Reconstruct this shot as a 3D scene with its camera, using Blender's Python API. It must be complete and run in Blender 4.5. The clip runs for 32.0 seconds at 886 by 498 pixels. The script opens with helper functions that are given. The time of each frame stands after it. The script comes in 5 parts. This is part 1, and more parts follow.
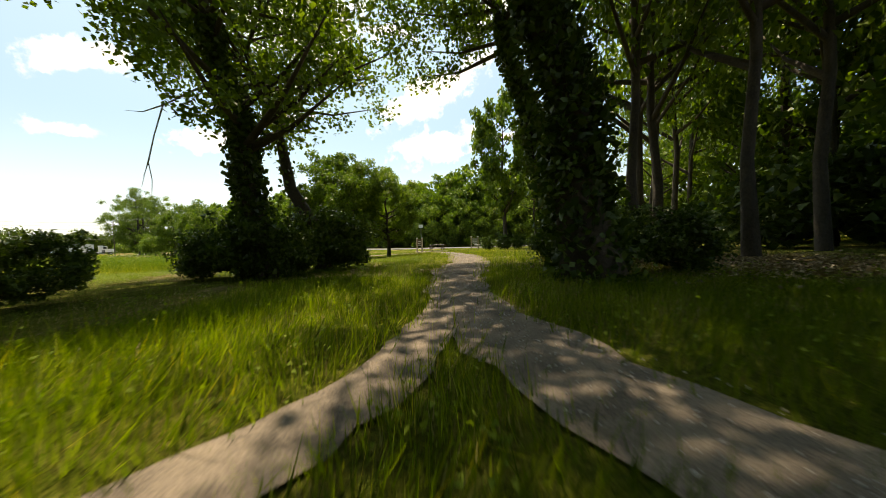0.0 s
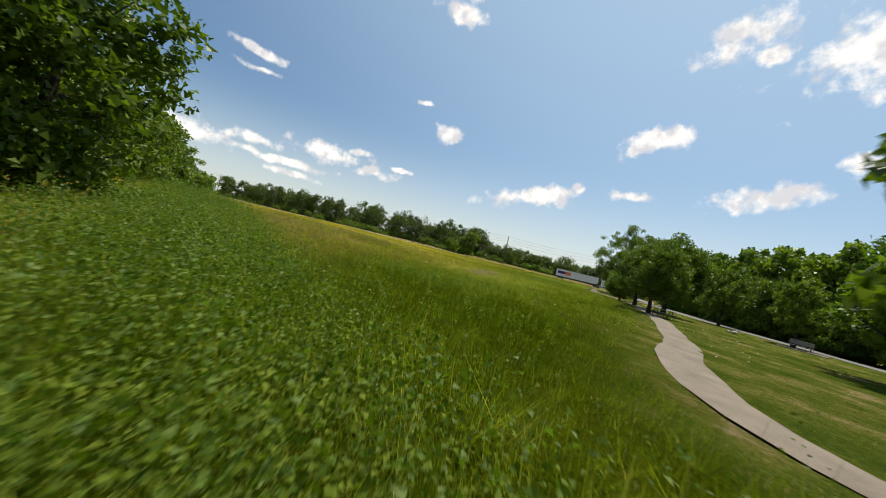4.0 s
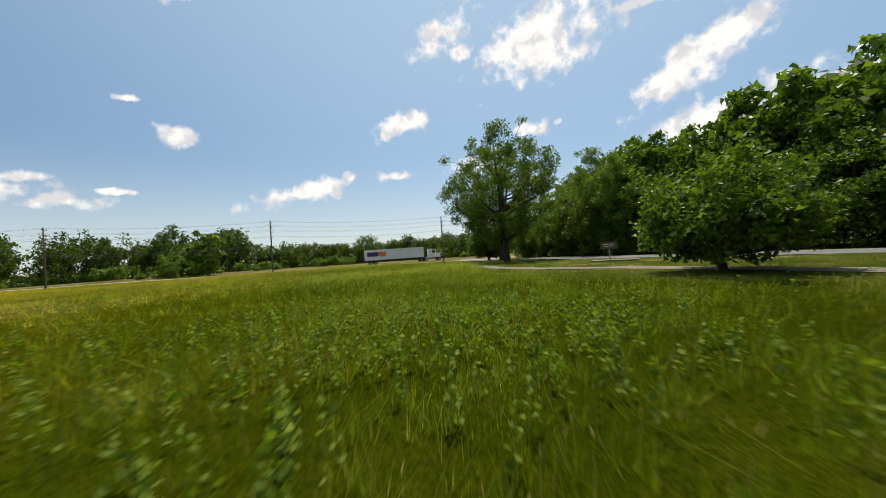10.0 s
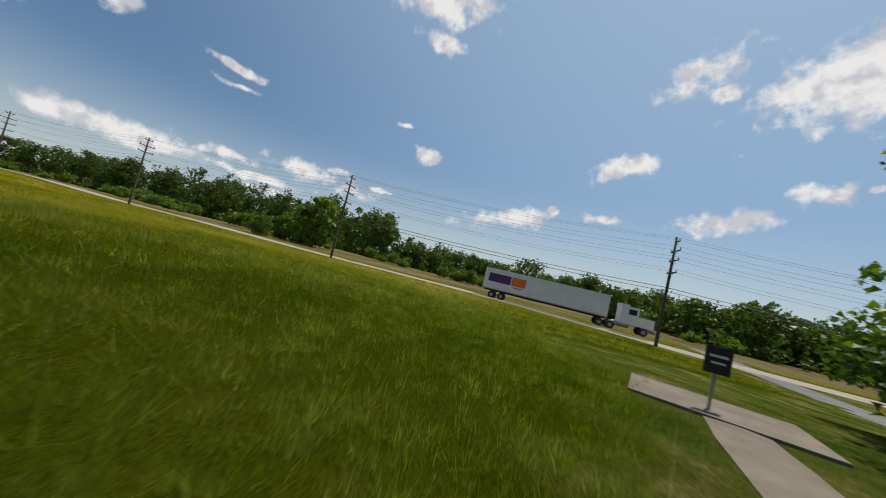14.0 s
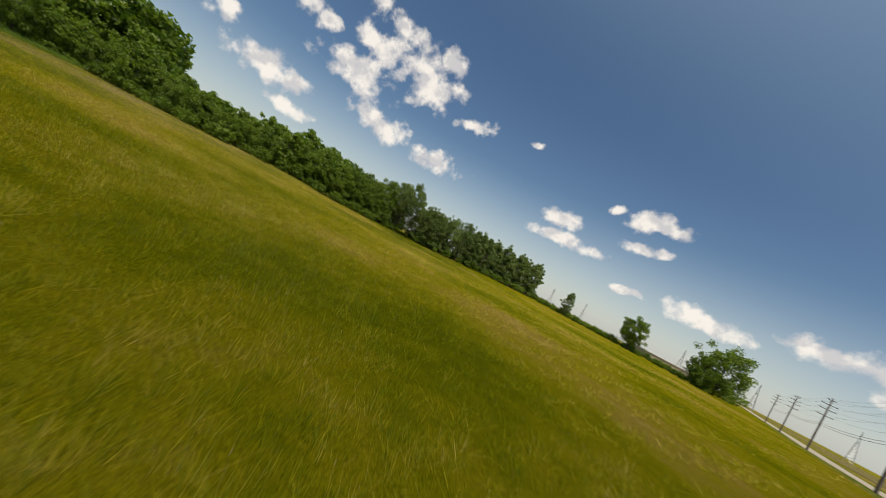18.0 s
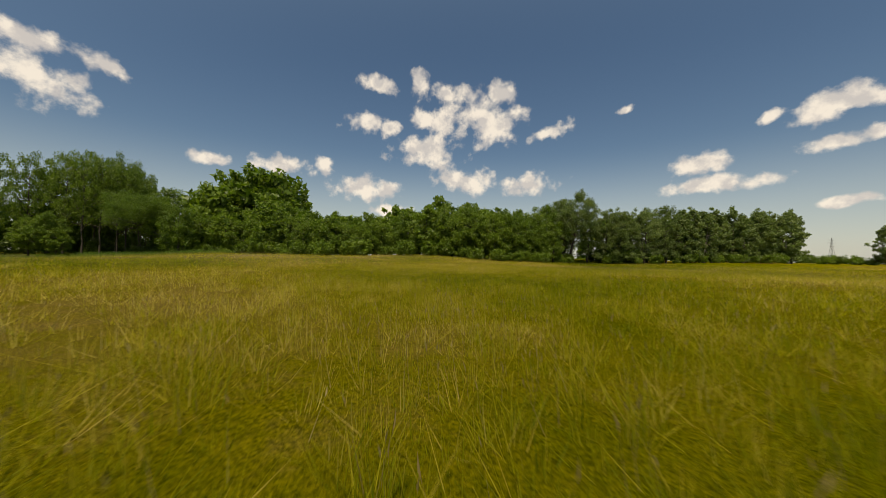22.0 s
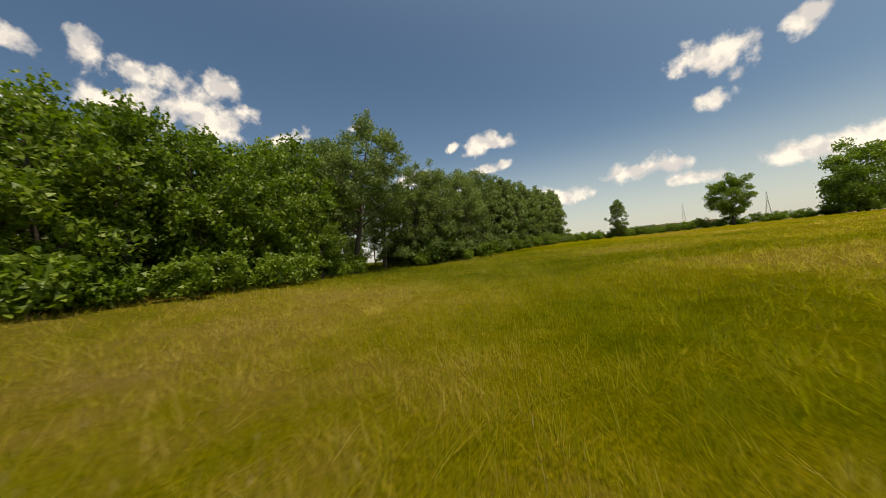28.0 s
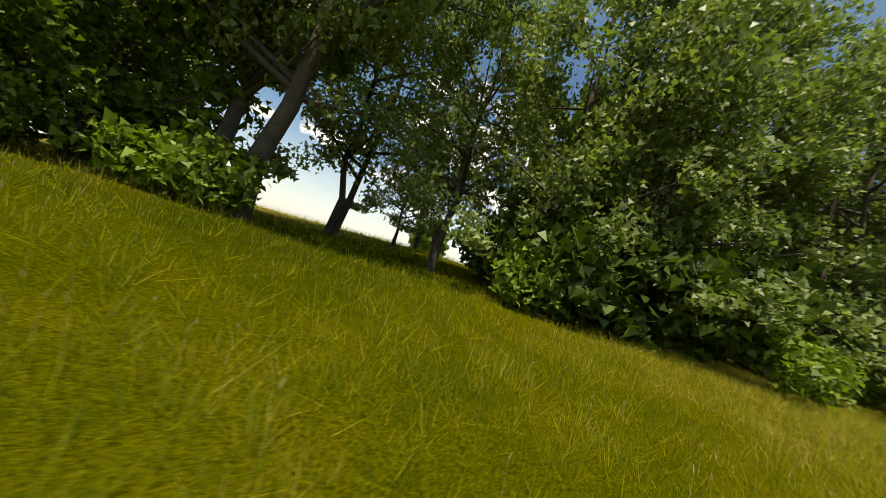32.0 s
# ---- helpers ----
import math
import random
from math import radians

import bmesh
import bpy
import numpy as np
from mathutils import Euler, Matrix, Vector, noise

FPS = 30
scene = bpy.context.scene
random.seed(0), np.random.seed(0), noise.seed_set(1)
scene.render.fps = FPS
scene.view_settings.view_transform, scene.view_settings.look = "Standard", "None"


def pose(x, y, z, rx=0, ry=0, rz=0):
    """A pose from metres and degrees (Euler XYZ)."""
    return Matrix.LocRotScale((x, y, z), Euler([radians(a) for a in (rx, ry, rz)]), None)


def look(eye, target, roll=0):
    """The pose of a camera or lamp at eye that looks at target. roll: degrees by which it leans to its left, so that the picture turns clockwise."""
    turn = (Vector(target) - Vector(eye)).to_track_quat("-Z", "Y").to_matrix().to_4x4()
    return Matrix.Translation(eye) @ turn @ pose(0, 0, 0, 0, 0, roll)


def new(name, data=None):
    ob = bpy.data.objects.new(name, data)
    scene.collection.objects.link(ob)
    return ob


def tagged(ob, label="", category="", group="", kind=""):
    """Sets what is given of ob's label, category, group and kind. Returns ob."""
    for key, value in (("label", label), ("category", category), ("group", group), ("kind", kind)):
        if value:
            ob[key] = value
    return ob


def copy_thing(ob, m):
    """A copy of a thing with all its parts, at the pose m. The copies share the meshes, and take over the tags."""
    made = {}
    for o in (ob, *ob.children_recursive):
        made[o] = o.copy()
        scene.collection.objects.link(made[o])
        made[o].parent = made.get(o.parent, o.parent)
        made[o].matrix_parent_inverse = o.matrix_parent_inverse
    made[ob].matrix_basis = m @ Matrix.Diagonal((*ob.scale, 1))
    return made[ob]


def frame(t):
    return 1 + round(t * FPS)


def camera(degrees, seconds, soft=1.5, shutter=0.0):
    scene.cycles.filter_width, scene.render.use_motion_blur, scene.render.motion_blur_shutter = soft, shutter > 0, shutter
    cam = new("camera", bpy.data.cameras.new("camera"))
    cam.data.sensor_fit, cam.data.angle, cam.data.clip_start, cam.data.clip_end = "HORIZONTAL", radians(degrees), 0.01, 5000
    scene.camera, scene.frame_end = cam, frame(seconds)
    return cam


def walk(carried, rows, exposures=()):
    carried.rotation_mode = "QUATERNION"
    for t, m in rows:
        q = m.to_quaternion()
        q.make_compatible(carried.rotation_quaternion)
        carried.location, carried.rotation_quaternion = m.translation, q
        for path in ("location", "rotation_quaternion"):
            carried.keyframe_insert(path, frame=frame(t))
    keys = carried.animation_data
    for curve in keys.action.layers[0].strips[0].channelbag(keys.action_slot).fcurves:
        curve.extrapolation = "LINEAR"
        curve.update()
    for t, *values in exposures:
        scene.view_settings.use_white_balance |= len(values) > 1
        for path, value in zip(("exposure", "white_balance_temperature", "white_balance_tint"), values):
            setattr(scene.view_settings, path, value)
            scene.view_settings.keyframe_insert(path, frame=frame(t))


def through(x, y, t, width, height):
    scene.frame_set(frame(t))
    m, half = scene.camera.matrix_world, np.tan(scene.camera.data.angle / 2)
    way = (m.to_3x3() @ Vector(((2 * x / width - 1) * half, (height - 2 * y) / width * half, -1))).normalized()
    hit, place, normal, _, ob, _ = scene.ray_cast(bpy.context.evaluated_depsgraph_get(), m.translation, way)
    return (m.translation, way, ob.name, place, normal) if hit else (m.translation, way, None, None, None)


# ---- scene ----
# ---- camera ----
cam = camera(105.5, 32.0, soft=0.5, shutter=0.16)
PATH = [
    (0, 2.29, 1.46, 1.44, 5.40, -1.68, -2.02),
    (0.5, 1.74, 4.73, 1.61, 6.20, -1.18, -2.38),
    (1, 1.12, 8.44, 1.81, 9.57, -0.49, -0.09),
    (1.5, 0.17, 12.70, 1.84, 21.13, 1.58, 6.27),
    (2, -1.34, 16.60, 1.86, 32.70, 2.85, 12.53),
    (2.5, -3.20, 19.32, 1.91, 46.32, 3.55, 17.79),
    (3, -5.22, 21.50, 1.88, 64.13, 2.25, 21.08),
    (3.5, -8.12, 23.16, 1.82, 77.90, -0.32, 17.91),
    (5.5, -23.61, 26.74, 1.90, 72.71, -0.37, 1.12),
    (6, -25.95, 28.23, 1.39, 69.87, 0.24, -1.04),
    (6.5, -28.91, 29.51, 0.99, 66.56, 0.64, -2.79),
    (7, -33.18, 30.84, 0.85, 63.47, 0.86, -4.15),
    (7.5, -38.46, 32.50, 0.95, 60.34, 0.84, -5.20),
    (8, -43.67, 34.73, 1.08, 56.70, 0.92, -6.06),
    (8.5, -48.45, 37.28, 1.08, 52.71, 0.98, -6.90),
    (9, -52.82, 40.14, 1.03, 49.07, 0.96, -6.88),
    (9.5, -56.71, 43.55, 1.21, 46.97, 1.03, -5.91),
    (10, -60.63, 47.36, 1.32, 46.00, 1.06, -4.07),
    (10.5, -64.57, 51.33, 1.32, 45.89, 1.24, -1.88),
    (11, -68.45, 55.29, 1.17, 46.36, 1.51, -0.16),
    (11.5, -72.35, 59.25, 1.03, 47.44, 1.95, 1.29),
    (12, -76.40, 63.31, 0.97, 49.40, 2.45, 2.78),
    (12.5, -80.84, 67.51, 0.96, 53.93, 3.25, 5.21),
    (13, -85.37, 71.34, 1.14, 60.70, 3.88, 8.28),
    (13.5, -89.98, 74.80, 1.56, 67.82, 3.91, 10.88),
    (15.5, -115.44, 82.37, 2.36, 116.36, 2.12, 22.98),
    (16, -122.60, 79.42, 2.63, 131.00, 1.38, 25.39),
    (16.5, -129.31, 74.11, 2.75, 146.28, 0.81, 27.06),
    (17, -134.82, 68.07, 2.79, 163.92, 0.50, 28.10),
    (17.5, -138.02, 61.82, 2.76, 180.15, 0.00, 28.82),
    (18, -137.29, 54.10, 2.98, 194.06, -0.21, 27.52),
    (18.5, -134.17, 48.01, 3.26, 204.66, -0.69, 24.44),
    (19, -130.13, 43.83, 3.47, 210.67, -1.08, 19.24),
    (19.5, -126.51, 41.13, 3.55, 213.66, -1.59, 12.67),
    (20, -123.88, 39.46, 3.43, 215.44, -1.67, 7.88),
    (20.5, -121.93, 38.87, 3.02, 216.40, -1.24, 5.02),
    (21, -120.27, 39.16, 2.35, 216.55, -0.38, 3.20),
    (21.5, -118.47, 38.98, 1.64, 216.38, 0.53, 1.93),
    (22, -116.51, 37.46, 1.25, 216.16, 1.36, 0.91),
    (22.5, -114.33, 34.86, 1.19, 215.62, 1.71, 0.13),
    (23, -111.79, 31.67, 1.31, 214.71, 1.91, -0.75),
    (23.5, -108.84, 28.28, 1.49, 213.18, 2.12, -1.78),
    (24, -105.60, 24.75, 1.71, 210.14, 2.23, -3.39),
    (24.5, -102.58, 21.39, 1.93, 205.59, 2.10, -5.39),
    (25, -100.20, 18.25, 2.14, 200.99, 1.88, -7.32),
    (25.5, -98.11, 14.42, 2.34, 195.86, 1.43, -8.73),
    (26, -96.30, 9.74, 2.50, 190.57, 1.08, -9.82),
    (26.5, -94.82, 4.73, 2.55, 184.49, 0.79, -9.94),
    (28.5, -100.46, -16.23, 1.10, 173.73, 1.08, -4.79),
    (29, -101.31, -20.85, 1.12, 173.05, 1.18, -2.57),
    (29.5, -102.09, -24.75, 1.00, 174.18, 1.50, 0.03),
    (30, -103.06, -28.97, 0.89, 178.82, 1.99, 4.22),
    (30.5, -103.82, -33.92, 0.84, 183.65, 2.34, 7.02),
    (31, -103.94, -38.64, 0.75, 191.78, 2.91, 10.47),
    (31.5, -103.74, -42.69, 0.80, 204.88, 2.77, 14.95),
    (32, -104.10, -46.24, 0.81, 219.10, 2.49, 17.59),
]


def cam_pose(x, y, z, yaw, pitch, roll):
    """Camera pose from its heading, tilt and roll in degrees."""
    return Matrix.Translation((x, y, z)) @ Matrix.Rotation(radians(yaw), 4, "Z") @ Matrix.Rotation(radians(90 + pitch), 4, "X") @ Matrix.Rotation(radians(roll), 4, "Z")


walk(cam, [(t, cam_pose(*row)) for t, *row in PATH], exposures=[(0.0, 1.05, 8600, 10), (1.0, 0.55, 8300, 10), (2.0, 0.4, 7700, 10), (3.5, 0.3, 6900, 10), (6.0, 0.18, 6900, 10), (8.0, 0.08, 7000, 10), (11.0, 0.3, 6900, 10), (13.0, 0.0, 6800, 10), (15.5, -0.25, 6300, 10), (17.0, -0.1, 6600, 10), (18.5, 0.0, 7400, 10), (21.0, -0.1, 8000, 10), (26.0, -0.1, 8000, 10), (28.0, 0.15, 8000, 10), (30.0, 0.4, 7900, 10), (32.0, 0.75, 7900, 10)])

# ---- light ----
SUN_YAW, SUN_UP = 30.0, 66.0


def heading(yaw, up):
    """Unit vector for a compass-like yaw (0 = +y, positive to -x) and elevation."""
    a, b = radians(yaw), radians(up)
    return Vector((-math.sin(a) * math.cos(b), math.cos(a) * math.cos(b), math.sin(b)))


sun = new("sun", bpy.data.lights.new("sun", "SUN"))
sun.data.energy, sun.data.angle, sun.data.color = 4.2, radians(0.53), (1.0, 0.95, 0.86)
sun.matrix_basis = look((0, 0, 100), Vector((0, 0, 100)) - heading(SUN_YAW, SUN_UP))

# cumulus: yaw, elevation, half width, half height, lean (degrees)
CLOUDS_NORTH = [(43.7, 33.9, 4.1, 2.1, 20), (40.6, 30.9, 1.4, 1.1, 0), (27.1, 30.6, 8.6, 4.5, 15), (13.4, 31.1, 3.2, 0.8, 0), (6.3, 23.2, 9.3, 2.5, 30), (4.6, 15.6, 9, 2.2, 8), (-5.2, 16, 2, 0.6, 0), (-9.7, 34.2, 7.8, 3, 10)]
CLOUDS_WEST = [(85.9, 34.5, 3.1, 1.4, 0), (113.4, 20, 2.9, 0.6, -5), (112.9, 18, 2.3, 0.4, 0), (88.4, 21.4, 1.4, 0.4, 0), (83.8, 18.2, 2.1, 1.4, 0), (51.8, 21.4, 4, 1.4, 15), (53.3, 13.6, 2.1, 0.8, 0), (66.9, 11.5, 7.6, 1.4, 15), (61, 13.6, 1.2, 0.9, 0), (94.1, 9.1, 3.1, 0.8, 0), (101.6, 10.1, 6, 1.4, 0), (97.4, 11.4, 1.9, 0.6, 0), (89.6, 10.4, 1.5, 0.4, 0), (112, 8.8, 3.1, 0.8, 0), (108.7, 7.1, 7.2, 0.6, 0), (106.5, 5.5, 3.1, 0.5, 0), (37.5, 15.2, 5.4, 1.4, 15), (29.9, 18.8, 2.3, 1.1, 0), (25.9, 19.4, 0.8, 0.5, 0)]
CLOUDS_FAR_WEST = [(120.5, 7.4, 4.5, 1.5, 0), (134, 20.8, 3.8, 2.2, 0), (135, 15.6, 2, 1.1, 0), (126.5, 21, 2.4, 1.1, 15), (143, 9.2, 4, 1.5, 0), (156, 7.4, 4.2, 1.3, 0), (126, 7.4, 5, 1.3, 0), (137, 6.7, 3, 0.8, 0), (87, 40, 6, 3.5, 0), (114.5, 40, 4, 2.5, 0)]
CLOUDS_SOUTH = [(-92.8, 18.5, 3.8, 2.3, -25), (-91.9, 21.9, 2.7, 1.2, -20), (-98.6, 21, 2, 1.1, -20), (-109.2, 13.3, 2, 0.8, 0), (-118.4, 13.3, 4.1, 1.4, 0), (-124.5, 14.3, 1.4, 1.3, 0), (-130.3, 21, 2.5, 1.4, 0), (-134.5, 20.6, 1.6, 1.3, 0), (-139.3, 27.6, 1.2, 1.6, 0), (-132, 26.7, 2.7, 0.9, -15), (-145, 25.7, 3.4, 2.2, 0), (-150.8, 22.1, 5.1, 2.8, 0), (-153.6, 25.6, 1.7, 1.7, 0), (-142.1, 22.1, 3.9, 2, 0), (-140.8, 17.3, 4.8, 2.4, 0)]
CLOUDS_SOUTH_WEST = [(-161.5, 19.8, 3.1, 1.1, 20), (-147.6, 12.7, 4.3, 1.9, 0), (-158, 12.2, 4.3, 1.4, 0), (-130.5, 10.9, 4.8, 1.7, 0), (-134.8, 7.7, 2.8, 0.9, 0), (178.7, 13, 3.1, 1.2, 0), (176.9, 10, 4.8, 1, 0), (-172.5, 21.9, 1.4, 0.5, 10), (172.6, 17.4, 1.2, 0.7, 15), (167, 17, 3.8, 1.4, 12), (163.9, 17.2, 2.8, 1.1, 5), (166.2, 13.3, 3.1, 0.7, 5), (166.1, 6.9, 3.1, 0.5, 0)]
world = bpy.data.worlds.new("sky")
scene.world = world
world.use_nodes = True
wn, wl = world.node_tree.nodes, world.node_tree.links
wn.clear()


def wnode(kind, **values):
    n = wn.new(kind)
    for key, v in values.items():
        setattr(n, key, v)
    return n


sky = wnode("ShaderNodeTexSky", sky_type="NISHITA", sun_disc=False, sun_elevation=radians(SUN_UP), sun_rotation=radians(-SUN_YAW), altitude=100, air_density=1.0, dust_density=0.7, ozone_density=0.9)
coord = wnode("ShaderNodeTexCoord")
spin = wnode("ShaderNodeTexNoise", noise_dimensions="3D")
spin.inputs["Scale"].default_value, spin.inputs["Detail"].default_value = 9, 3
wl.new(coord.outputs["Generated"], spin.inputs["Vector"])
warp = wnode("ShaderNodeVectorMath", operation="MULTIPLY_ADD")
warp.inputs[1].default_value = (0.05, 0.05, 0.04)
wl.new(spin.outputs["Color"], warp.inputs[0])
shift = wnode("ShaderNodeVectorMath", operation="SUBTRACT")
shift.inputs[1].default_value = (0.025, 0.025, 0.02)
wl.new(coord.outputs["Generated"], shift.inputs[0])
wl.new(shift.outputs[0], warp.inputs[2])
best = None
for yaw, up, wide, high, lean in CLOUDS_NORTH + CLOUDS_WEST + CLOUDS_FAR_WEST + CLOUDS_SOUTH + CLOUDS_SOUTH_WEST:
    m = wnode("ShaderNodeMapping", vector_type="TEXTURE")
    m.inputs["Location"].default_value = heading(yaw, up)
    m.inputs["Rotation"].default_value = (radians(up), radians(-lean), radians(yaw))
    m.inputs["Scale"].default_value = (radians(wide), 0.25, radians(high))
    wl.new(warp.outputs[0], m.inputs["Vector"])
    size = wnode("ShaderNodeVectorMath", operation="LENGTH")
    wl.new(m.outputs["Vector"], size.inputs[0])
    if best is None:
        best = size.outputs["Value"]
    else:
        small = wnode("ShaderNodeMath", operation="SMOOTH_MIN")
        small.inputs[2].default_value = 0.12
        wl.new(best, small.inputs[0])
        wl.new(size.outputs["Value"], small.inputs[1])
        best = small.outputs[0]
puff = wnode("ShaderNodeTexNoise", noise_dimensions="3D")
puff.inputs["Scale"].default_value, puff.inputs["Detail"].default_value, puff.inputs["Roughness"].default_value = 21, 8, 0.57
wl.new(coord.outputs["Generated"], puff.inputs["Vector"])
rise = wnode("ShaderNodeVectorMath", operation="ADD")
rise.inputs[1].default_value = heading(SUN_YAW, SUN_UP) * 0.03
wl.new(coord.outputs["Generated"], rise.inputs[0])
above = wnode("ShaderNodeTexNoise", noise_dimensions="3D")
above.inputs["Scale"].default_value, above.inputs["Detail"].default_value, above.inputs["Roughness"].default_value = 22, 4, 0.55
wl.new(rise.outputs[0], above.inputs["Vector"])
edge = wnode("ShaderNodeMath", operation="MULTIPLY_ADD")
edge.inputs[1].default_value, edge.inputs[2].default_value = 3.3, -0.8
wl.new(puff.outputs["Fac"], edge.inputs[0])
body = wnode("ShaderNodeMath", operation="SUBTRACT")
wl.new(edge.outputs[0], body.inputs[0])
wl.new(best, body.inputs[1])
dens = wnode("ShaderNodeMapRange", interpolation_type="SMOOTHSTEP")
dens.inputs["From Min"].default_value, dens.inputs["From Max"].default_value = -0.45, 0.45
wl.new(body.outputs[0], dens.inputs["Value"])
core = wnode("ShaderNodeMapRange", interpolation_type="SMOOTHSTEP")
core.inputs["From Min"].default_value, core.inputs["From Max"].default_value = 0.42, 0.62
wl.new(above.outputs["Fac"], core.inputs["Value"])
tone = wnode("ShaderNodeMix", data_type="RGBA")
tone.inputs["A"].default_value, tone.inputs["B"].default_value = (1.0, 0.98, 0.96, 1), (0.66, 0.67, 0.72, 1)
wl.new(core.outputs["Result"], tone.inputs["Factor"])
thin = wnode("ShaderNodeMath", operation="MULTIPLY")
thin.inputs[1].default_value = 0.93
wl.new(dens.outputs["Result"], thin.inputs[0])
bg_sky, bg_cloud, both, wout = wnode("ShaderNodeBackground"), wnode("ShaderNodeBackground"), wnode("ShaderNodeMixShader"), wnode("ShaderNodeOutputWorld")
bg_sky.inputs["Strength"].default_value, bg_cloud.inputs["Strength"].default_value = 0.09, 0.95
sep = wnode("ShaderNodeSeparateXYZ")
wl.new(coord.outputs["Generated"], sep.inputs[0])
low = wnode("ShaderNodeMapRange", interpolation_type="SMOOTHSTEP")
low.inputs["From Min"].default_value, low.inputs["From Max"].default_value = 0.30, -0.02
low.inputs["To Max"].default_value = 0.6
wl.new(sep.outputs["Z"], low.inputs["Value"])
haze = wnode("ShaderNodeMix", data_type="RGBA")
haze.inputs["B"].default_value = (6.6, 7.3, 7.9, 1)
wl.new(low.outputs["Result"], haze.inputs["Factor"])
# the air scatters more light forward, towards the sun
near_sun = wnode("ShaderNodeVectorMath", operation="DOT_PRODUCT")
near_sun.inputs[1].default_value = heading(SUN_YAW, SUN_UP)
wl.new(coord.outputs["Generated"], near_sun.inputs[0])
veil = wnode("ShaderNodeMapRange", interpolation_type="SMOOTHSTEP")
veil.inputs["From Min"].default_value, veil.inputs["From Max"].default_value, veil.inputs["To Max"].default_value = 0.1, 1.0, 0.55
wl.new(near_sun.outputs["Value"], veil.inputs["Value"])
aureole = wnode("ShaderNodeMix", data_type="RGBA")
aureole.inputs["B"].default_value = (6.0, 7.9, 9.6, 1)
wl.new(veil.outputs["Result"], aureole.inputs["Factor"])
wl.new(sky.outputs["Color"], aureole.inputs["A"])
wl.new(aureole.outputs["Result"], haze.inputs["A"])
deep = wnode("ShaderNodeHueSaturation")
deep.inputs["Saturation"].default_value = 1.2
wl.new(haze.outputs["Result"], deep.inputs["Color"])
wl.new(deep.outputs["Color"], bg_sky.inputs["Color"])
wl.new(tone.outputs["Result"], bg_cloud.inputs["Color"])
wl.new(thin.outputs[0], both.inputs["Fac"])
wl.new(bg_sky.outputs[0], both.inputs[1])
wl.new(bg_cloud.outputs[0], both.inputs[2])
wl.new(both.outputs[0], wout.inputs["Surface"])

# ---- materials ----


def material(name):
    m = bpy.data.materials.new(name)
    m.use_nodes = True
    nt = m.node_tree
    return m, nt.nodes, nt.links, nt.nodes["Principled BSDF"]


def ramp(nodes, stops):
    r = nodes.new("ShaderNodeValToRGB")
    e = r.color_ramp.elements
    while len(e) > 1:
        e.remove(e[-1])
    e[0].position, e[0].color = stops[0][0], (*stops[0][1], 1)
    for p, c in stops[1:]:
        k = e.new(p)
        k.color = (*c, 1)
    return r


def noise_node(nodes, links, scale, detail=4, rough=0.55, coords=None):
    n = nodes.new("ShaderNodeTexNoise")
    n.inputs["Scale"].default_value, n.inputs["Detail"].default_value, n.inputs["Roughness"].default_value = scale, detail, rough
    if coords:
        links.new(coords, n.inputs["Vector"])
    return n


def surface(name, dark, light, scale=3.0, rough=0.8, bump=0.3, metal=0.0, fine=40.0, spread=0.35):
    """A two-scale mottled surface: broad stains and fine grain, with bump."""
    m, nodes, links, bsdf = material(name)
    tc = nodes.new("ShaderNodeTexCoord")
    a = noise_node(nodes, links, scale, 5, 0.6, tc.outputs["Object"])
    b = noise_node(nodes, links, fine, 3, 0.6, tc.outputs["Object"])
    mixv = nodes.new("ShaderNodeMath")
    mixv.operation = "MULTIPLY_ADD"
    mixv.inputs[1].default_value = 0.45
    links.new(b.outputs["Fac"], mixv.inputs[0])
    half = nodes.new("ShaderNodeMath")
    half.operation = "MULTIPLY"
    half.inputs[1].default_value = 0.55
    links.new(a.outputs["Fac"], half.inputs[0])
    links.new(half.outputs[0], mixv.inputs[2])
    r = ramp(nodes, [(0.5 - spread / 2, dark), (0.5 + spread / 2, light)])
    links.new(mixv.outputs[0], r.inputs["Fac"])
    links.new(r.outputs["Color"], bsdf.inputs["Base Color"])
    bsdf.inputs["Roughness"].default_value, bsdf.inputs["Metallic"].default_value = rough, metal
    bp = nodes.new("ShaderNodeBump")
    bp.inputs["Strength"].default_value, bp.inputs["Distance"].default_value = bump, 0.02
    links.new(b.outputs["Fac"], bp.inputs["Height"])
    links.new(bp.outputs["Normal"], bsdf.inputs["Normal"])
    return m


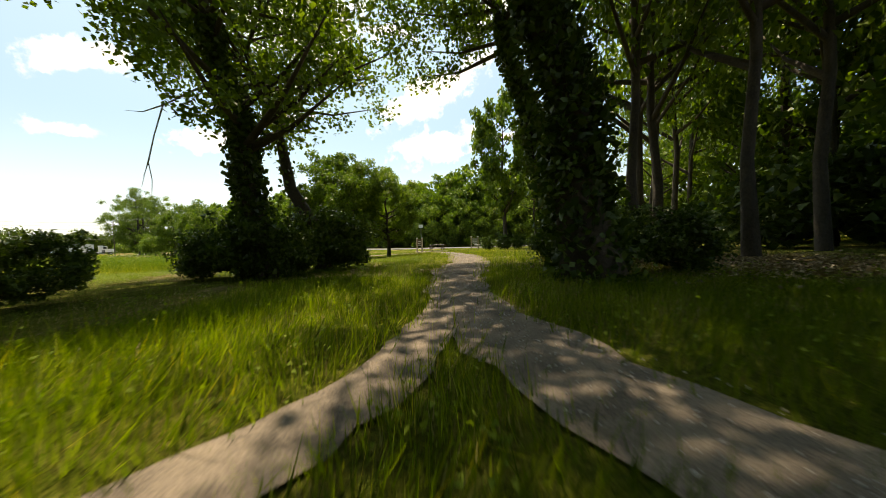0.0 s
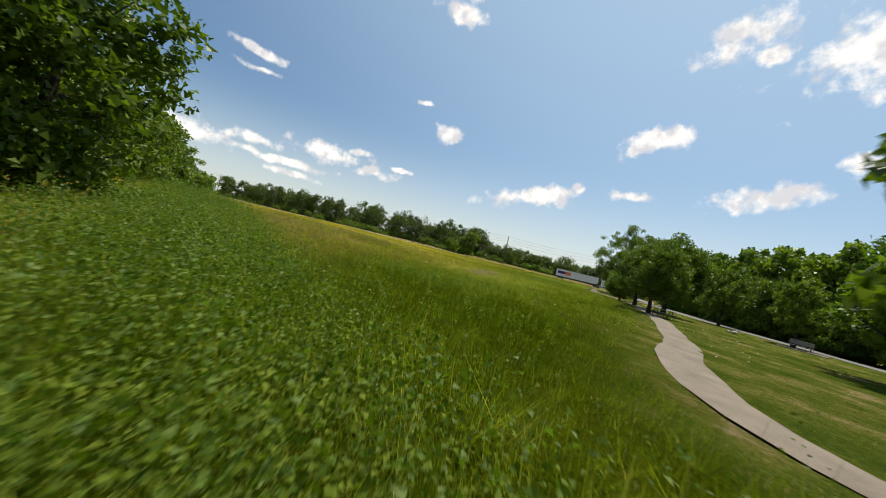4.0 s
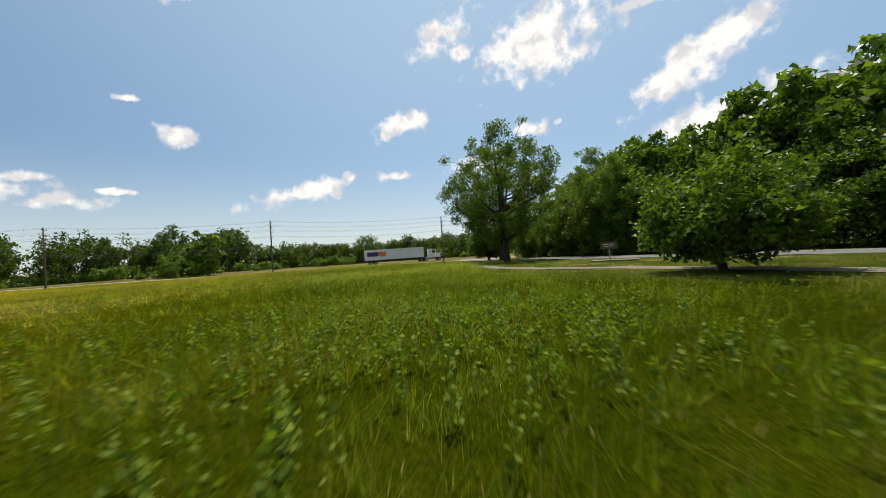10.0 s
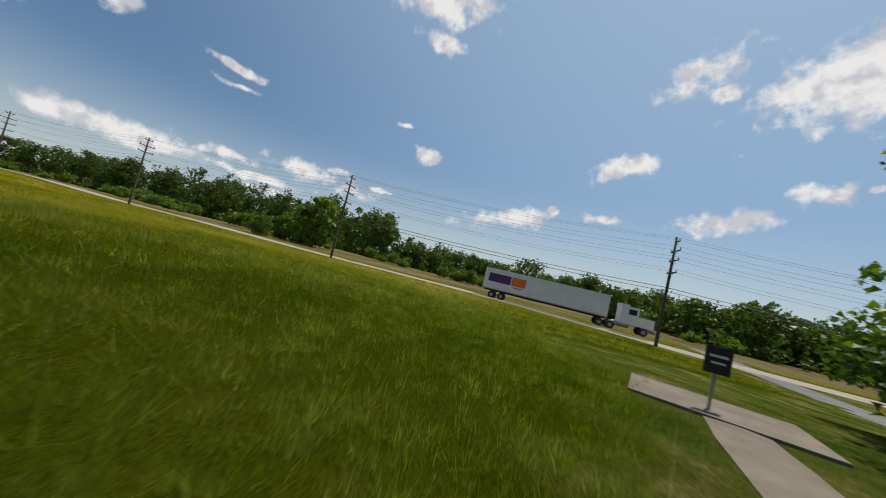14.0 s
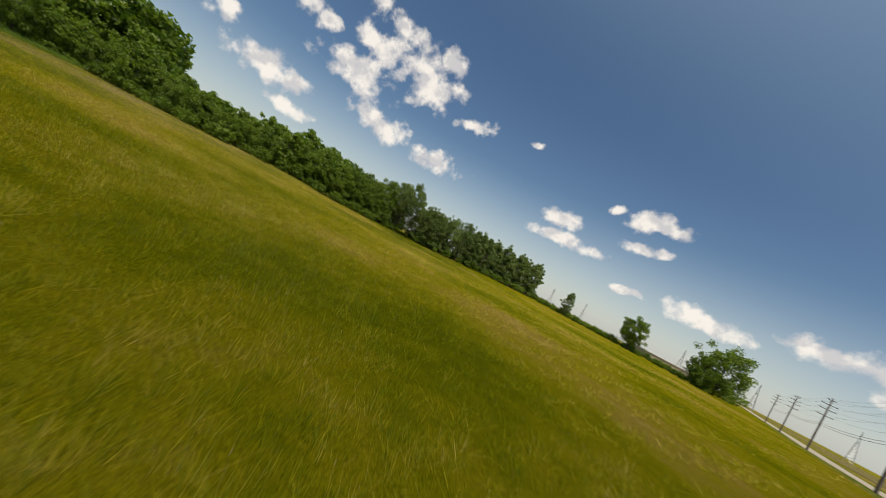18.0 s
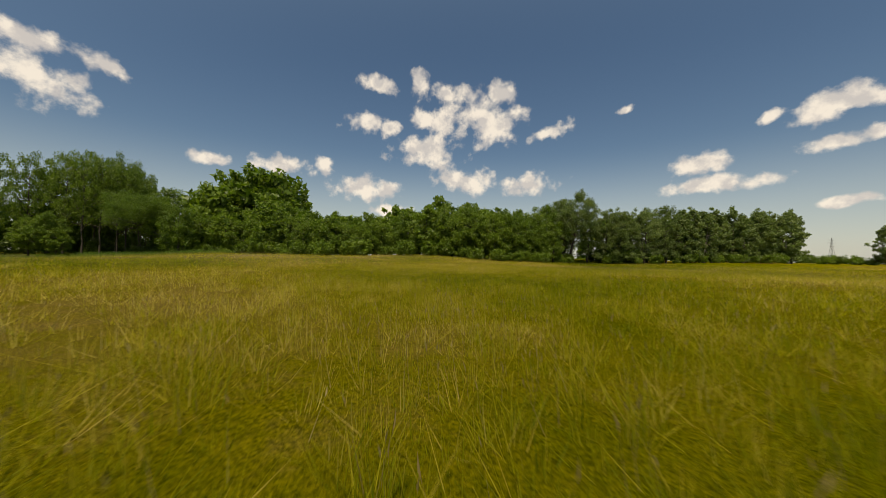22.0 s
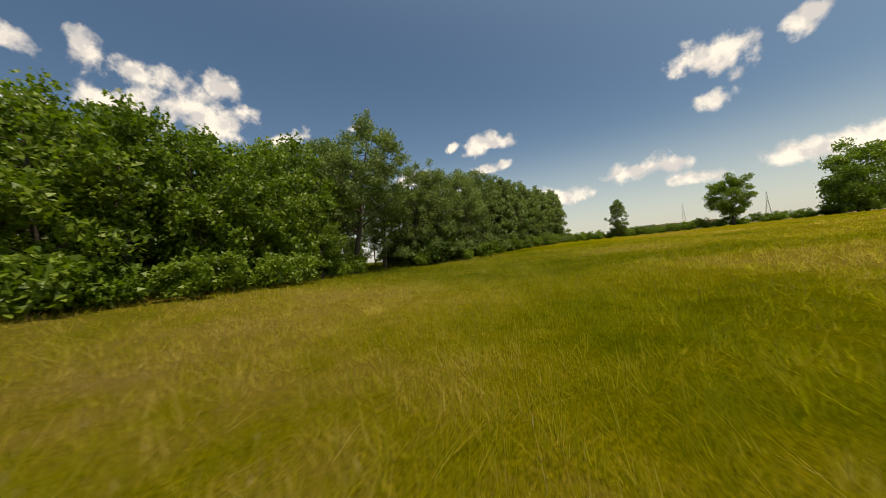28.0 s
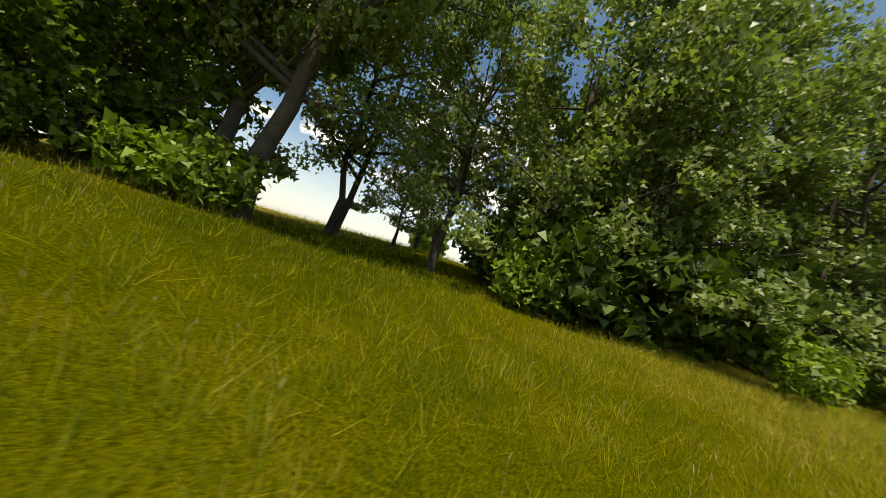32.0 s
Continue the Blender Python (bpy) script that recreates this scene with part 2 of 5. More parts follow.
def leaf_material(name, dark, mid, light, through=0.36, patch=0.12, gloss=0.45):
    """Leaves: each one its own tone, with light coming through them."""
    m, nodes, links, bsdf = material(name)
    geo = nodes.new("ShaderNodeNewGeometry")
    info = nodes.new("ShaderNodeObjectInfo")
    add = nodes.new("ShaderNodeMath")
    add.operation = "MULTIPLY_ADD"
    add.inputs[1].default_value = 0.22
    links.new(info.outputs["Random"], add.inputs[0])
    scaled = nodes.new("ShaderNodeMath")
    scaled.operation = "MULTIPLY"
    scaled.inputs[1].default_value = 0.55
    links.new(geo.outputs["Random Per Island"], scaled.inputs[0])
    tc = nodes.new("ShaderNodeTexCoord")
    broad = noise_node(nodes, links, patch * 4, 2, 0.5, tc.outputs["Object"])
    plus = nodes.new("ShaderNodeMath")
    plus.operation = "MULTIPLY_ADD"
    plus.inputs[1].default_value = 0.35
    links.new(broad.outputs["Fac"], plus.inputs[0])
    links.new(scaled.outputs[0], plus.inputs[2])
    links.new(plus.outputs[0], add.inputs[2])
    r = ramp(nodes, [(0.15, dark), (0.5, mid), (0.9, light)])
    links.new(add.outputs[0], r.inputs["Fac"])
    links.new(r.outputs["Color"], bsdf.inputs["Base Color"])
    bsdf.inputs["Roughness"].default_value = gloss
    bsdf.inputs["Specular IOR Level"].default_value = 0.3
    tr = nodes.new("ShaderNodeBsdfTranslucent")
    warm = nodes.new("ShaderNodeMix")
    warm.data_type, warm.blend_type = "RGBA", "MULTIPLY"
    warm.inputs["Factor"].default_value = 1.0
    warm.inputs["B"].default_value = (1.25, 1.45, 0.55, 1)
    links.new(r.outputs["Color"], warm.inputs["A"])
    links.new(warm.outputs["Result"], tr.inputs["Color"])
    mix = nodes.new("ShaderNodeMixShader")
    mix.inputs["Fac"].default_value = through
    links.new(bsdf.outputs[0], mix.inputs[1])
    links.new(tr.outputs[0], mix.inputs[2])
    links.new(mix.outputs[0], nodes["Material Output"].inputs["Surface"])
    return m


M_LEAF = leaf_material("leaf_green", (0.05, 0.088, 0.008), (0.105, 0.165, 0.016), (0.21, 0.275, 0.035))
M_LEAF_GREY = leaf_material("leaf_grey_green", (0.058, 0.09, 0.02), (0.122, 0.168, 0.044), (0.24, 0.29, 0.105))
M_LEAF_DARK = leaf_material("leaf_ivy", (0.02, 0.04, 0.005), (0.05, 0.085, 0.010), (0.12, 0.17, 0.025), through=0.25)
M_LEAF_BRIGHT = leaf_material("leaf_bright", (0.055, 0.10, 0.008), (0.12, 0.19, 0.016), (0.22, 0.30, 0.035))
M_LEAF_FAR = leaf_material("leaf_far_dark", (0.03, 0.055, 0.006), (0.065, 0.10, 0.011), (0.125, 0.165, 0.025))
M_BARK = surface("bark", (0.03, 0.023, 0.017), (0.095, 0.075, 0.056), scale=2.5, rough=0.95, bump=0.9, fine=22)
M_BARK_PALE = surface("bark_pale", (0.11, 0.09, 0.07), (0.32, 0.27, 0.21), scale=2.5, rough=0.95, bump=0.9, fine=22)
M_DIRT = surface("trail_dirt", (0.05, 0.038, 0.028), (0.25, 0.195, 0.14), scale=2.2, rough=0.95, bump=1.0, fine=48, spread=0.3)
M_LITTER = leaf_material("dry_leaf", (0.10, 0.07, 0.04), (0.20, 0.14, 0.08), (0.36, 0.28, 0.17), through=0.15)
M_GRAVEL = surface("gravel_path", (0.115, 0.092, 0.066), (0.27, 0.222, 0.165), scale=0.8, rough=0.95, bump=0.7, fine=30)
M_ASPHALT = surface("grey_asphalt", (0.09, 0.088, 0.085), (0.20, 0.195, 0.185), scale=0.5, rough=0.9, bump=0.4, fine=50)
M_CONCRETE = surface("road_concrete", (0.25, 0.205, 0.15), (0.42, 0.35, 0.27), scale=0.35, rough=0.9, bump=0.3, fine=30)
M_POLE = surface("weathered_pole_wood", (0.06, 0.045, 0.035), (0.15, 0.12, 0.095), scale=3, rough=0.95, bump=0.5)
M_WIRE = surface("dark_cable", (0.03, 0.03, 0.032), (0.07, 0.07, 0.075), rough=0.6, bump=0.1)
M_INSUL = surface("grey_porcelain", (0.25, 0.25, 0.26), (0.4, 0.4, 0.42), rough=0.3, bump=0.0)
M_WHITE = surface("white_painted_panel", (0.66, 0.66, 0.66), (0.80, 0.80, 0.80), scale=0.7, rough=0.45, bump=0.05)
M_PURPLE = surface("purple_lettering", (0.06, 0.02, 0.14), (0.09, 0.03, 0.20), rough=0.5, bump=0.0)
M_ORANGE = surface("orange_lettering", (0.75, 0.14, 0.02), (0.85, 0.2, 0.03), rough=0.5, bump=0.0)
M_BLACK = surface("black_rubber", (0.015, 0.015, 0.016), (0.04, 0.04, 0.042), rough=0.8, bump=0.2)
M_STEEL = surface("dull_steel", (0.28, 0.28, 0.29), (0.45, 0.45, 0.46), rough=0.4, metal=0.8, bump=0.05)
M_GLASS = surface("dark_window_glass", (0.02, 0.025, 0.03), (0.04, 0.045, 0.05), rough=0.08, bump=0.0)
M_BROWN = surface("brown_painted_board", (0.10, 0.06, 0.04), (0.19, 0.12, 0.08), scale=2, rough=0.8, bump=0.2)
M_DARKWOOD = surface("dark_weathered_wood", (0.05, 0.04, 0.035), (0.13, 0.11, 0.095), scale=3, rough=0.9, bump=0.4)
M_ROOF = surface("brown_shingle", (0.16, 0.10, 0.07), (0.30, 0.20, 0.14), scale=2, rough=0.9, bump=0.5)
M_GREYWOOD = surface("grey_weathered_wood", (0.24, 0.22, 0.19), (0.42, 0.39, 0.35), scale=3, rough=0.9, bump=0.4)
M_TAN = surface("pale_tan_timber", (0.34, 0.27, 0.18), (0.55, 0.46, 0.33), scale=3, rough=0.85, bump=0.3)
M_PETAL = leaf_material("white_petal", (0.62, 0.62, 0.56), (0.72, 0.72, 0.66), (0.82, 0.82, 0.76), through=0.2)
M_STONE = surface("pale_boulder", (0.28, 0.26, 0.22), (0.5, 0.47, 0.42), scale=4, rough=0.9, bump=0.6)


def grass_material(name, stops, broad=0.05, spread=0.5, through=0.4):
    """Blades whose tone drifts over the field in broad patches and differs from blade to blade."""
    m, nodes, links, bsdf = material(name)
    geo = nodes.new("ShaderNodeNewGeometry")
    tc = nodes.new("ShaderNodeTexCoord")
    a = noise_node(nodes, links, broad, 4, 0.6, tc.outputs["Object"])
    mul = nodes.new("ShaderNodeMath")
    mul.operation = "MULTIPLY_ADD"
    mul.inputs[1].default_value, mul.inputs[2].default_value = 2.2, -0.6 - spread / 2
    links.new(a.outputs["Fac"], mul.inputs[0])
    add = nodes.new("ShaderNodeMath")
    add.operation = "MULTIPLY_ADD"
    add.inputs[1].default_value = spread
    links.new(geo.outputs["Random Per Island"], add.inputs[0])
    links.new(mul.outputs[0], add.inputs[2])
    tuft = noise_node(nodes, links, 0.9, 3, 0.6, tc.outputs["Object"])
    fine = nodes.new("ShaderNodeMath")
    fine.operation = "MULTIPLY_ADD"
    fine.inputs[1].default_value = 1.1
    links.new(tuft.outputs["Fac"], fine.inputs[0])
    links.new(add.outputs[0], fine.inputs[2])
    even = nodes.new("ShaderNodeMath")
    even.operation = "SUBTRACT"
    even.inputs[1].default_value = 0.55
    links.new(fine.outputs[0], even.inputs[0])
    r = ramp(nodes, stops)
    links.new(even.outputs[0], r.inputs["Fac"])
    links.new(r.outputs["Color"], bsdf.inputs["Base Color"])
    bsdf.inputs["Roughness"].default_value = 0.6
    bsdf.inputs["Specular IOR Level"].default_value = 0.2
    tr = nodes.new("ShaderNodeBsdfTranslucent")
    glow = nodes.new("ShaderNodeMix")
    glow.data_type, glow.blend_type = "RGBA", "MULTIPLY"
    glow.inputs["Factor"].default_value = 1.0
    glow.inputs["B"].default_value = (1.5, 1.55, 1.2, 1)
    links.new(r.outputs["Color"], glow.inputs["A"])
    links.new(glow.outputs["Result"], tr.inputs["Color"])
    mix = nodes.new("ShaderNodeMixShader")
    mix.inputs["Fac"].default_value = through
    links.new(bsdf.outputs[0], mix.inputs[1])
    links.new(tr.outputs[0], mix.inputs[2])
    links.new(mix.outputs[0], nodes["Material Output"].inputs["Surface"])
    return m


# FIELD and LUSH: ground tones, darkened for the shade between blades; HAY and TIPS: blades
FIELD = [(0.0, (0.058, 0.072, 0.002)), (0.3, (0.115, 0.118, 0.003)), (0.55, (0.175, 0.152, 0.005)), (0.78, (0.205, 0.154, 0.022)), (1.0, (0.24, 0.17, 0.042))]
LUSH = [(0.0, (0.024, 0.037, 0.001)), (0.35, (0.045, 0.062, 0.002)), (0.65, (0.070, 0.084, 0.004)), (1.0, (0.125, 0.112, 0.016))]
TIPS = [(0.0, (0.042, 0.074, 0.002)), (0.35, (0.094, 0.142, 0.004)), (0.65, (0.158, 0.202, 0.008)), (1.0, (0.36, 0.36, 0.07))]
HAY = [(0.0, (0.135, 0.165, 0.004)), (0.3, (0.25, 0.25, 0.006)), (0.55, (0.37, 0.325, 0.011)), (0.78, (0.46, 0.35, 0.045)), (1.0, (0.62, 0.48, 0.14))]
LAWN = [(0.0, (0.04, 0.075, 0.010)), (0.4, (0.095, 0.125, 0.018)), (0.62, (0.16, 0.16, 0.035)), (0.8, (0.28, 0.225, 0.10)), (1.0, (0.40, 0.31, 0.19))]
M_BLADE = grass_material("meadow_blades", HAY, through=0.6, spread=0.75)
M_BLADE_LUSH = grass_material("lush_blades", TIPS, through=0.6, spread=0.8)
M_BLADE_LAWN = grass_material("lawn_blades", LAWN, broad=0.15)
M_SEED = grass_material("seed_heads", [(0.0, (0.19, 0.14, 0.05)), (0.5, (0.30, 0.22, 0.09)), (1.0, (0.46, 0.36, 0.18))], broad=0.1, through=0.4)
M_DEAD = grass_material("dead_blades", [(0.0, (0.22, 0.16, 0.085)), (0.5, (0.38, 0.29, 0.17)), (1.0, (0.56, 0.46, 0.32))], broad=0.3, through=0.2)
M_CLOVER = leaf_material("clover_leaf", (0.10, 0.15, 0.015), (0.18, 0.23, 0.025), (0.28, 0.33, 0.05), gloss=0.5)
M_BELT = leaf_material("tall_weed_leaf", (0.05, 0.10, 0.009), (0.095, 0.165, 0.016), (0.17, 0.25, 0.04), gloss=0.6)
M_WEED = leaf_material("weed_leaf", (0.065, 0.11, 0.008), (0.135, 0.195, 0.014), (0.215, 0.27, 0.03), gloss=0.85)

# the ground: meadow and mown lawn, told apart by the attribute "mown"
M_GROUND, gn, gl, gb = material("meadow_ground")
gtc = gn.new("ShaderNodeTexCoord")
g_big = noise_node(gn, gl, 0.05, 4, 0.6, gtc.outputs["Object"])
g_mid = noise_node(gn, gl, 0.9, 5, 0.7, gtc.outputs["Object"])
g_fine = noise_node(gn, gl, 9.0, 5, 0.8, gtc.outputs["Object"])
g_patch = noise_node(gn, gl, 0.4, 6, 0.68, gtc.outputs["Object"])


def weave(nodes, links, a, b, gain, shift):
    n = nodes.new("ShaderNodeMath")
    n.operation = "MULTIPLY_ADD"
    n.inputs[1].default_value = gain
    links.new(a, n.inputs[0])
    if b is None:
        n.inputs[2].default_value = shift
    else:
        links.new(b, n.inputs[2])
    return n.outputs[0]


g1 = weave(gn, gl, g_big.outputs["Fac"], None, 2.3, -1.38)
g2 = weave(gn, gl, g_mid.outputs["Fac"], g1, 0.8, 0)
g3 = weave(gn, gl, g_fine.outputs["Fac"], g2, 0.7, 0)
# field and lush ramps carry the blades' shade in their colour
r_field, r_lush, r_lawn = ramp(gn, FIELD), ramp(gn, LUSH), ramp(gn, LAWN)
gl.new(g3, r_lush.inputs["Fac"])
wet = gn.new("ShaderNodeAttribute")
wet.attribute_name = "lush"
wmix = gn.new("ShaderNodeMix")
wmix.data_type = "RGBA"
gl.new(wet.outputs["Fac"], wmix.inputs["Factor"])
gl.new(r_field.outputs["Color"], wmix.inputs["A"])
gl.new(r_lush.outputs["Color"], wmix.inputs["B"])
gl.new(g3, r_field.inputs["Fac"])
g4 = weave(gn, gl, g_patch.outputs["Fac"], None, 2.4, -1.28)
g5 = weave(gn, gl, g_fine.outputs["Fac"], g4, 1.05, 0)
gl.new(g5, r_lawn.inputs["Fac"])
zone = gn.new("ShaderNodeAttribute")
zone.attribute_name = "mown"
gmix = gn.new("ShaderNodeMix")
gmix.data_type = "RGBA"
gl.new(zone.outputs["Fac"], gmix.inputs["Factor"])
gl.new(wmix.outputs["Result"], gmix.inputs["A"])
gl.new(r_lawn.outputs["Color"], gmix.inputs["B"])
r_dry = ramp(gn, [(0.1, (0.10, 0.10, 0.03)), (0.5, (0.15, 0.125, 0.05)), (0.9, (0.21, 0.165, 0.085))])
gl.new(g3, r_dry.inputs["Fac"])
dry = gn.new("ShaderNodeAttribute")
dry.attribute_name = "dry"
dmix = gn.new("ShaderNodeMix")
dmix.data_type = "RGBA"
gl.new(dry.outputs["Fac"], dmix.inputs["Factor"])
gl.new(gmix.outputs["Result"], dmix.inputs["A"])
gl.new(r_dry.outputs["Color"], dmix.inputs["B"])
g_tiny = noise_node(gn, gl, 38.0, 3, 0.75, gtc.outputs["Object"])
r_tiny = ramp(gn, [(0.36, (0.45, 0.5, 0.5)), (0.5, (1.0, 1.0, 1.0)), (0.66, (1.75, 1.6, 1.5))])
gl.new(g_tiny.outputs["Fac"], r_tiny.inputs["Fac"])
fleck = gn.new("ShaderNodeMix")
fleck.data_type, fleck.blend_type = "RGBA", "MULTIPLY"
fleck.inputs["Factor"].default_value = 1.0
gl.new(dmix.outputs["Result"], fleck.inputs["A"])
gl.new(r_tiny.outputs["Color"], fleck.inputs["B"])
gl.new(fleck.outputs["Result"], gb.inputs["Base Color"])
gb.inputs["Roughness"].default_value = 0.9
gb.inputs["Specular IOR Level"].default_value = 0.0
gbump = gn.new("ShaderNodeBump")
gbump.inputs["Strength"].default_value, gbump.inputs["Distance"].default_value = 0.9, 0.25
gl.new(g_fine.outputs["Fac"], gbump.inputs["Height"])
gl.new(gbump.outputs["Normal"], gb.inputs["Normal"])

# ---- ground ----
# spot heights: x, y, z
SPOTS = np.array([(2, 2, 0.5), (2, 9, 0.5), (-3, 11, 0.5), (5, 10, 0.55), (2, 16, 0.3), (9, 13, 0.6), (-12, 10, 0.15), (-10, 22, -0.1), (-12, 34, -0.25), (0, 50, 0.1), (-40, 35, -0.1), (-60, 55, -0.1), (-95, 75, -0.1), (-110, 118, -0.8), (-146, 73, 0.0), (-166, 37, 0.3), (-125, 70, 0.2), (-130, 50, 0.2), (-110, 28, 0.2), (-97, 8, 0.2), (-100, -14, -0.3), (-102, -24, -0.55), (-104, -36, -0.8), (-105, -47, -0.8), (-102, -60, 0.3), (-88, -68, 1.5), (-140, -112, 0.9), (-181, -90, 0.7), (-120, -86, 0.8), (-60, 10, 1.3), (-74, -14, 1.8), (-45, 8, 1.2), (-85, -31, 0.8), (-90, -44, 0.4), (-185, 4, 0.8), (-215, 60, 0.8)])


def height(x, y):
    """Height of the ground, drawn smoothly through the spot heights."""
    x, y = np.asarray(x, float), np.asarray(y, float)
    d2 = (x[..., None] - SPOTS[:, 0]) ** 2 + (y[..., None] - SPOTS[:, 1]) ** 2
    w = 1.0 / (d2 + 60.0) ** 1.5
    return (w * SPOTS[:, 2]).sum(-1) / w.sum(-1)


def hz(x, y):
    return float(height(x, y))


def resample(line, step):
    """Points every step metres along a smooth curve through the plan's points."""
    p = np.array(line, float)
    q = np.vstack([2 * p[0] - p[1], p, 2 * p[-1] - p[-2]])
    out = []
    for i in range(1, len(q) - 2):
        n = max(2, int(np.linalg.norm(q[i + 1] - q[i]) / step))
        for t in np.arange(n) / n:
            out.append(0.5 * (2 * q[i] + (q[i + 1] - q[i - 1]) * t + (2 * q[i - 1] - 5 * q[i] + 4 * q[i + 1] - q[i + 2]) * t * t + (3 * q[i] - 3 * q[i + 1] + q[i + 2] - q[i - 1]) * t**3))
    out.append(p[-1])
    return np.array(out)


def away(x, y, line):
    """Distance of plan points from a polyline."""
    pts = np.stack([np.asarray(x, float), np.asarray(y, float)], -1)
    best = np.full(pts.shape[:-1], 1e9)
    for a, b in zip(line[:-1], line[1:]):
        ab = b - a
        t = np.clip(((pts - a) @ ab) / (ab @ ab), 0, 1)
        best = np.minimum(best, np.linalg.norm(pts - (a + t[..., None] * ab), axis=-1))
    return best


TRAIL = resample([(14, -14), (9, -6), (6, -1.5), (4.2, 1), (3.6, 2.6), (3.0, 3.8), (2.4, 5.2), (2.05, 7), (1.85, 10), (1.85, 13), (1.95, 17), (1.65, 21), (1.15, 25.5), (0.45, 29), (-0.2, 32.5), (-1.2, 36), (-2.4, 38.2)], 0.35)
FORK = resample([(1.95, 5.6), (1.68, 4.2), (1.3, 3), (0.9, 2.2), (0.2, 1), (-0.8, -1.5), (-3, -5), (-7, -10)], 0.25)
WAY = resample([(-1.5, 37.4), (-5.2, 37.6), (-9, 36.3), (-11.8, 34), (-13.6, 32.2), (-15.8, 31.6), (-18.5, 32.4), (-22, 35), (-25.5, 38.6), (-30, 42.4), (-36, 47.5), (-45, 54.2), (-52, 59.3), (-58, 63.3), (-66, 66.5), (-72, 67.3), (-77, 69.2), (-81.3, 72.5), (-86.5, 77), (-93.4, 80.8), (-98, 84), (-102.5, 88)], 1.0)
DRIVE = resample([(40, 44), (24, 47), (10, 48), (-4, 52), (-14, 58), (-24, 65.5), (-34, 69.3), (-42, 71), (-56, 74.3), (-66, 78.6), (-76, 83.6), (-87, 91.5), (-98, 102), (-108, 111), (-118, 118), (-127, 124), (-136, 130)], 2.0)
ROAD_DIR = np.array((0.475, 0.880))
ROAD_AT = np.array((-149.5, 75.5))


def road_side(x, y):
    """Signed distance from the road's middle line: positive on the field's side."""
    return (np.asarray(x, float) - ROAD_AT[0]) * ROAD_DIR[1] - (np.asarray(y, float) - ROAD_AT[1]) * ROAD_DIR[0]


def mown(x, y):
    """1 on the mown lawn of the park, 0 in the meadow."""
    w = away(x, y, WAY)
    d = away(x, y, DRIVE)
    north = np.interp(x, WAY[::-1, 0], WAY[::-1, 1])
    lawn = np.clip((np.asarray(y) - north + np.interp(x, (-81, -77, -72, -62, -52), (1.4, 2.4, 5.0, 5.0, 2.2))) / 1.2, 0, 1) * (np.asarray(x) > -112) * (np.asarray(x) < 45)
    near = np.clip((2.4 - w) / 0.8, 0, 1)
    park = np.clip((np.where(np.asarray(x) > 2, 26, np.interp(y, (8, 17, 20, 22.3, 24.5, 30), (27, 20, 18, 12, 9.6, 9.4))) - away(x, y, TRAIL)) / 1.5, 0, 1) * np.clip((np.asarray(y) - 0) / 6, 0, 1)
    verge = np.clip((7.0 - np.abs(road_side(x, y))) / 1.0, 0, 1)
    return np.clip(np.maximum.reduce([lawn, near, park, verge, np.clip((6 - d) / 2, 0, 1)]), 0, 1)


def lush(x, y):
    """1 in the deep green strip beside the path, 0 in the dry open field."""
    x, y = np.asarray(x, float), np.asarray(y, float)
    corner = np.clip(1.0 - np.hypot(x + 128, y - 72) / 40, 0, 0.2)
    corner = np.maximum(corner, np.clip(1.0 - np.hypot(x + 103, y + 52) / 30, 0, 0.5))
    corner = np.maximum(corner, 0.75 * np.clip((x + 16) / 8, 0, 1))
    return np.maximum(np.clip(1.25 - (away(x, y, WAY) - 8) / 24, 0, 1) * np.clip((y - 14) / 9, 0, 1), corner)


def russet(x, y):
    """1 in the dry brown part of the field towards the trail."""
    return np.clip((x + 95) / 30, 0, 1) * np.clip((42 - y) / 18, 0, 1) * (1 - lush(x, y))


def link(name, verts, faces, mat, smooth=False, parent=None):
    me = bpy.data.meshes.new(name)
    me.from_pydata([tuple(v) for v in verts], [], faces)
    me.materials.append(mat)
    if smooth:
        me.polygons.foreach_set("use_smooth", [True] * len(me.polygons))
    me.update()
    ob = new(name, me)
    if parent:
        ob.parent = parent
    return ob


xs = np.array([-3200, -1900, -1200, -800, -600, -480, -400, -340, -300, *np.arange(-270, 60.1, 2.0), 80, 110, 150, 210, 300, 450, 700, 1100, 1900, 3200])
ys = np.array([-3200, -1900, -1200, -800, -600, -450, -350, -280, -230, -190, *np.arange(-160, 160.1, 2.0), 190, 230, 280, 350, 450, 600, 900, 1400, 3200])
gx, gy = np.meshgrid(xs, ys)
gz = height(gx, gy)
rng = np.random.default_rng(4)
gz = gz + np.where((np.abs(gx) < 300) & (np.abs(gy) < 200), rng.normal(0, 0.02, gz.shape), 0)
nx, ny = len(xs), len(ys)
gv = np.stack([gx, gy, gz], -1).reshape(-1, 3)
gf = [(j * nx + i, j * nx + i + 1, (j + 1) * nx + i + 1, (j + 1) * nx + i) for j in range(ny - 1) for i in range(nx - 1)]
ground = link("ground", gv, gf, M_GROUND, smooth=True)
attr = ground.data.attributes.new("mown", "FLOAT", "POINT")
attr.data.foreach_set("value", mown(gv[:, 0], gv[:, 1]).astype(np.float32))
attr = ground.data.attributes.new("lush", "FLOAT", "POINT")
attr.data.foreach_set("value", lush(gv[:, 0], gv[:, 1]).astype(np.float32))
attr = ground.data.attributes.new("dry", "FLOAT", "POINT")
attr.data.foreach_set("value", np.maximum(0.75 * russet(gv[:, 0], gv[:, 1]), np.clip((-8 - road_side(gv[:, 0], gv[:, 1])) / 6, 0, 1) * np.clip((90 + road_side(gv[:, 0], gv[:, 1])) / 20, 0, 1)).astype(np.float32))
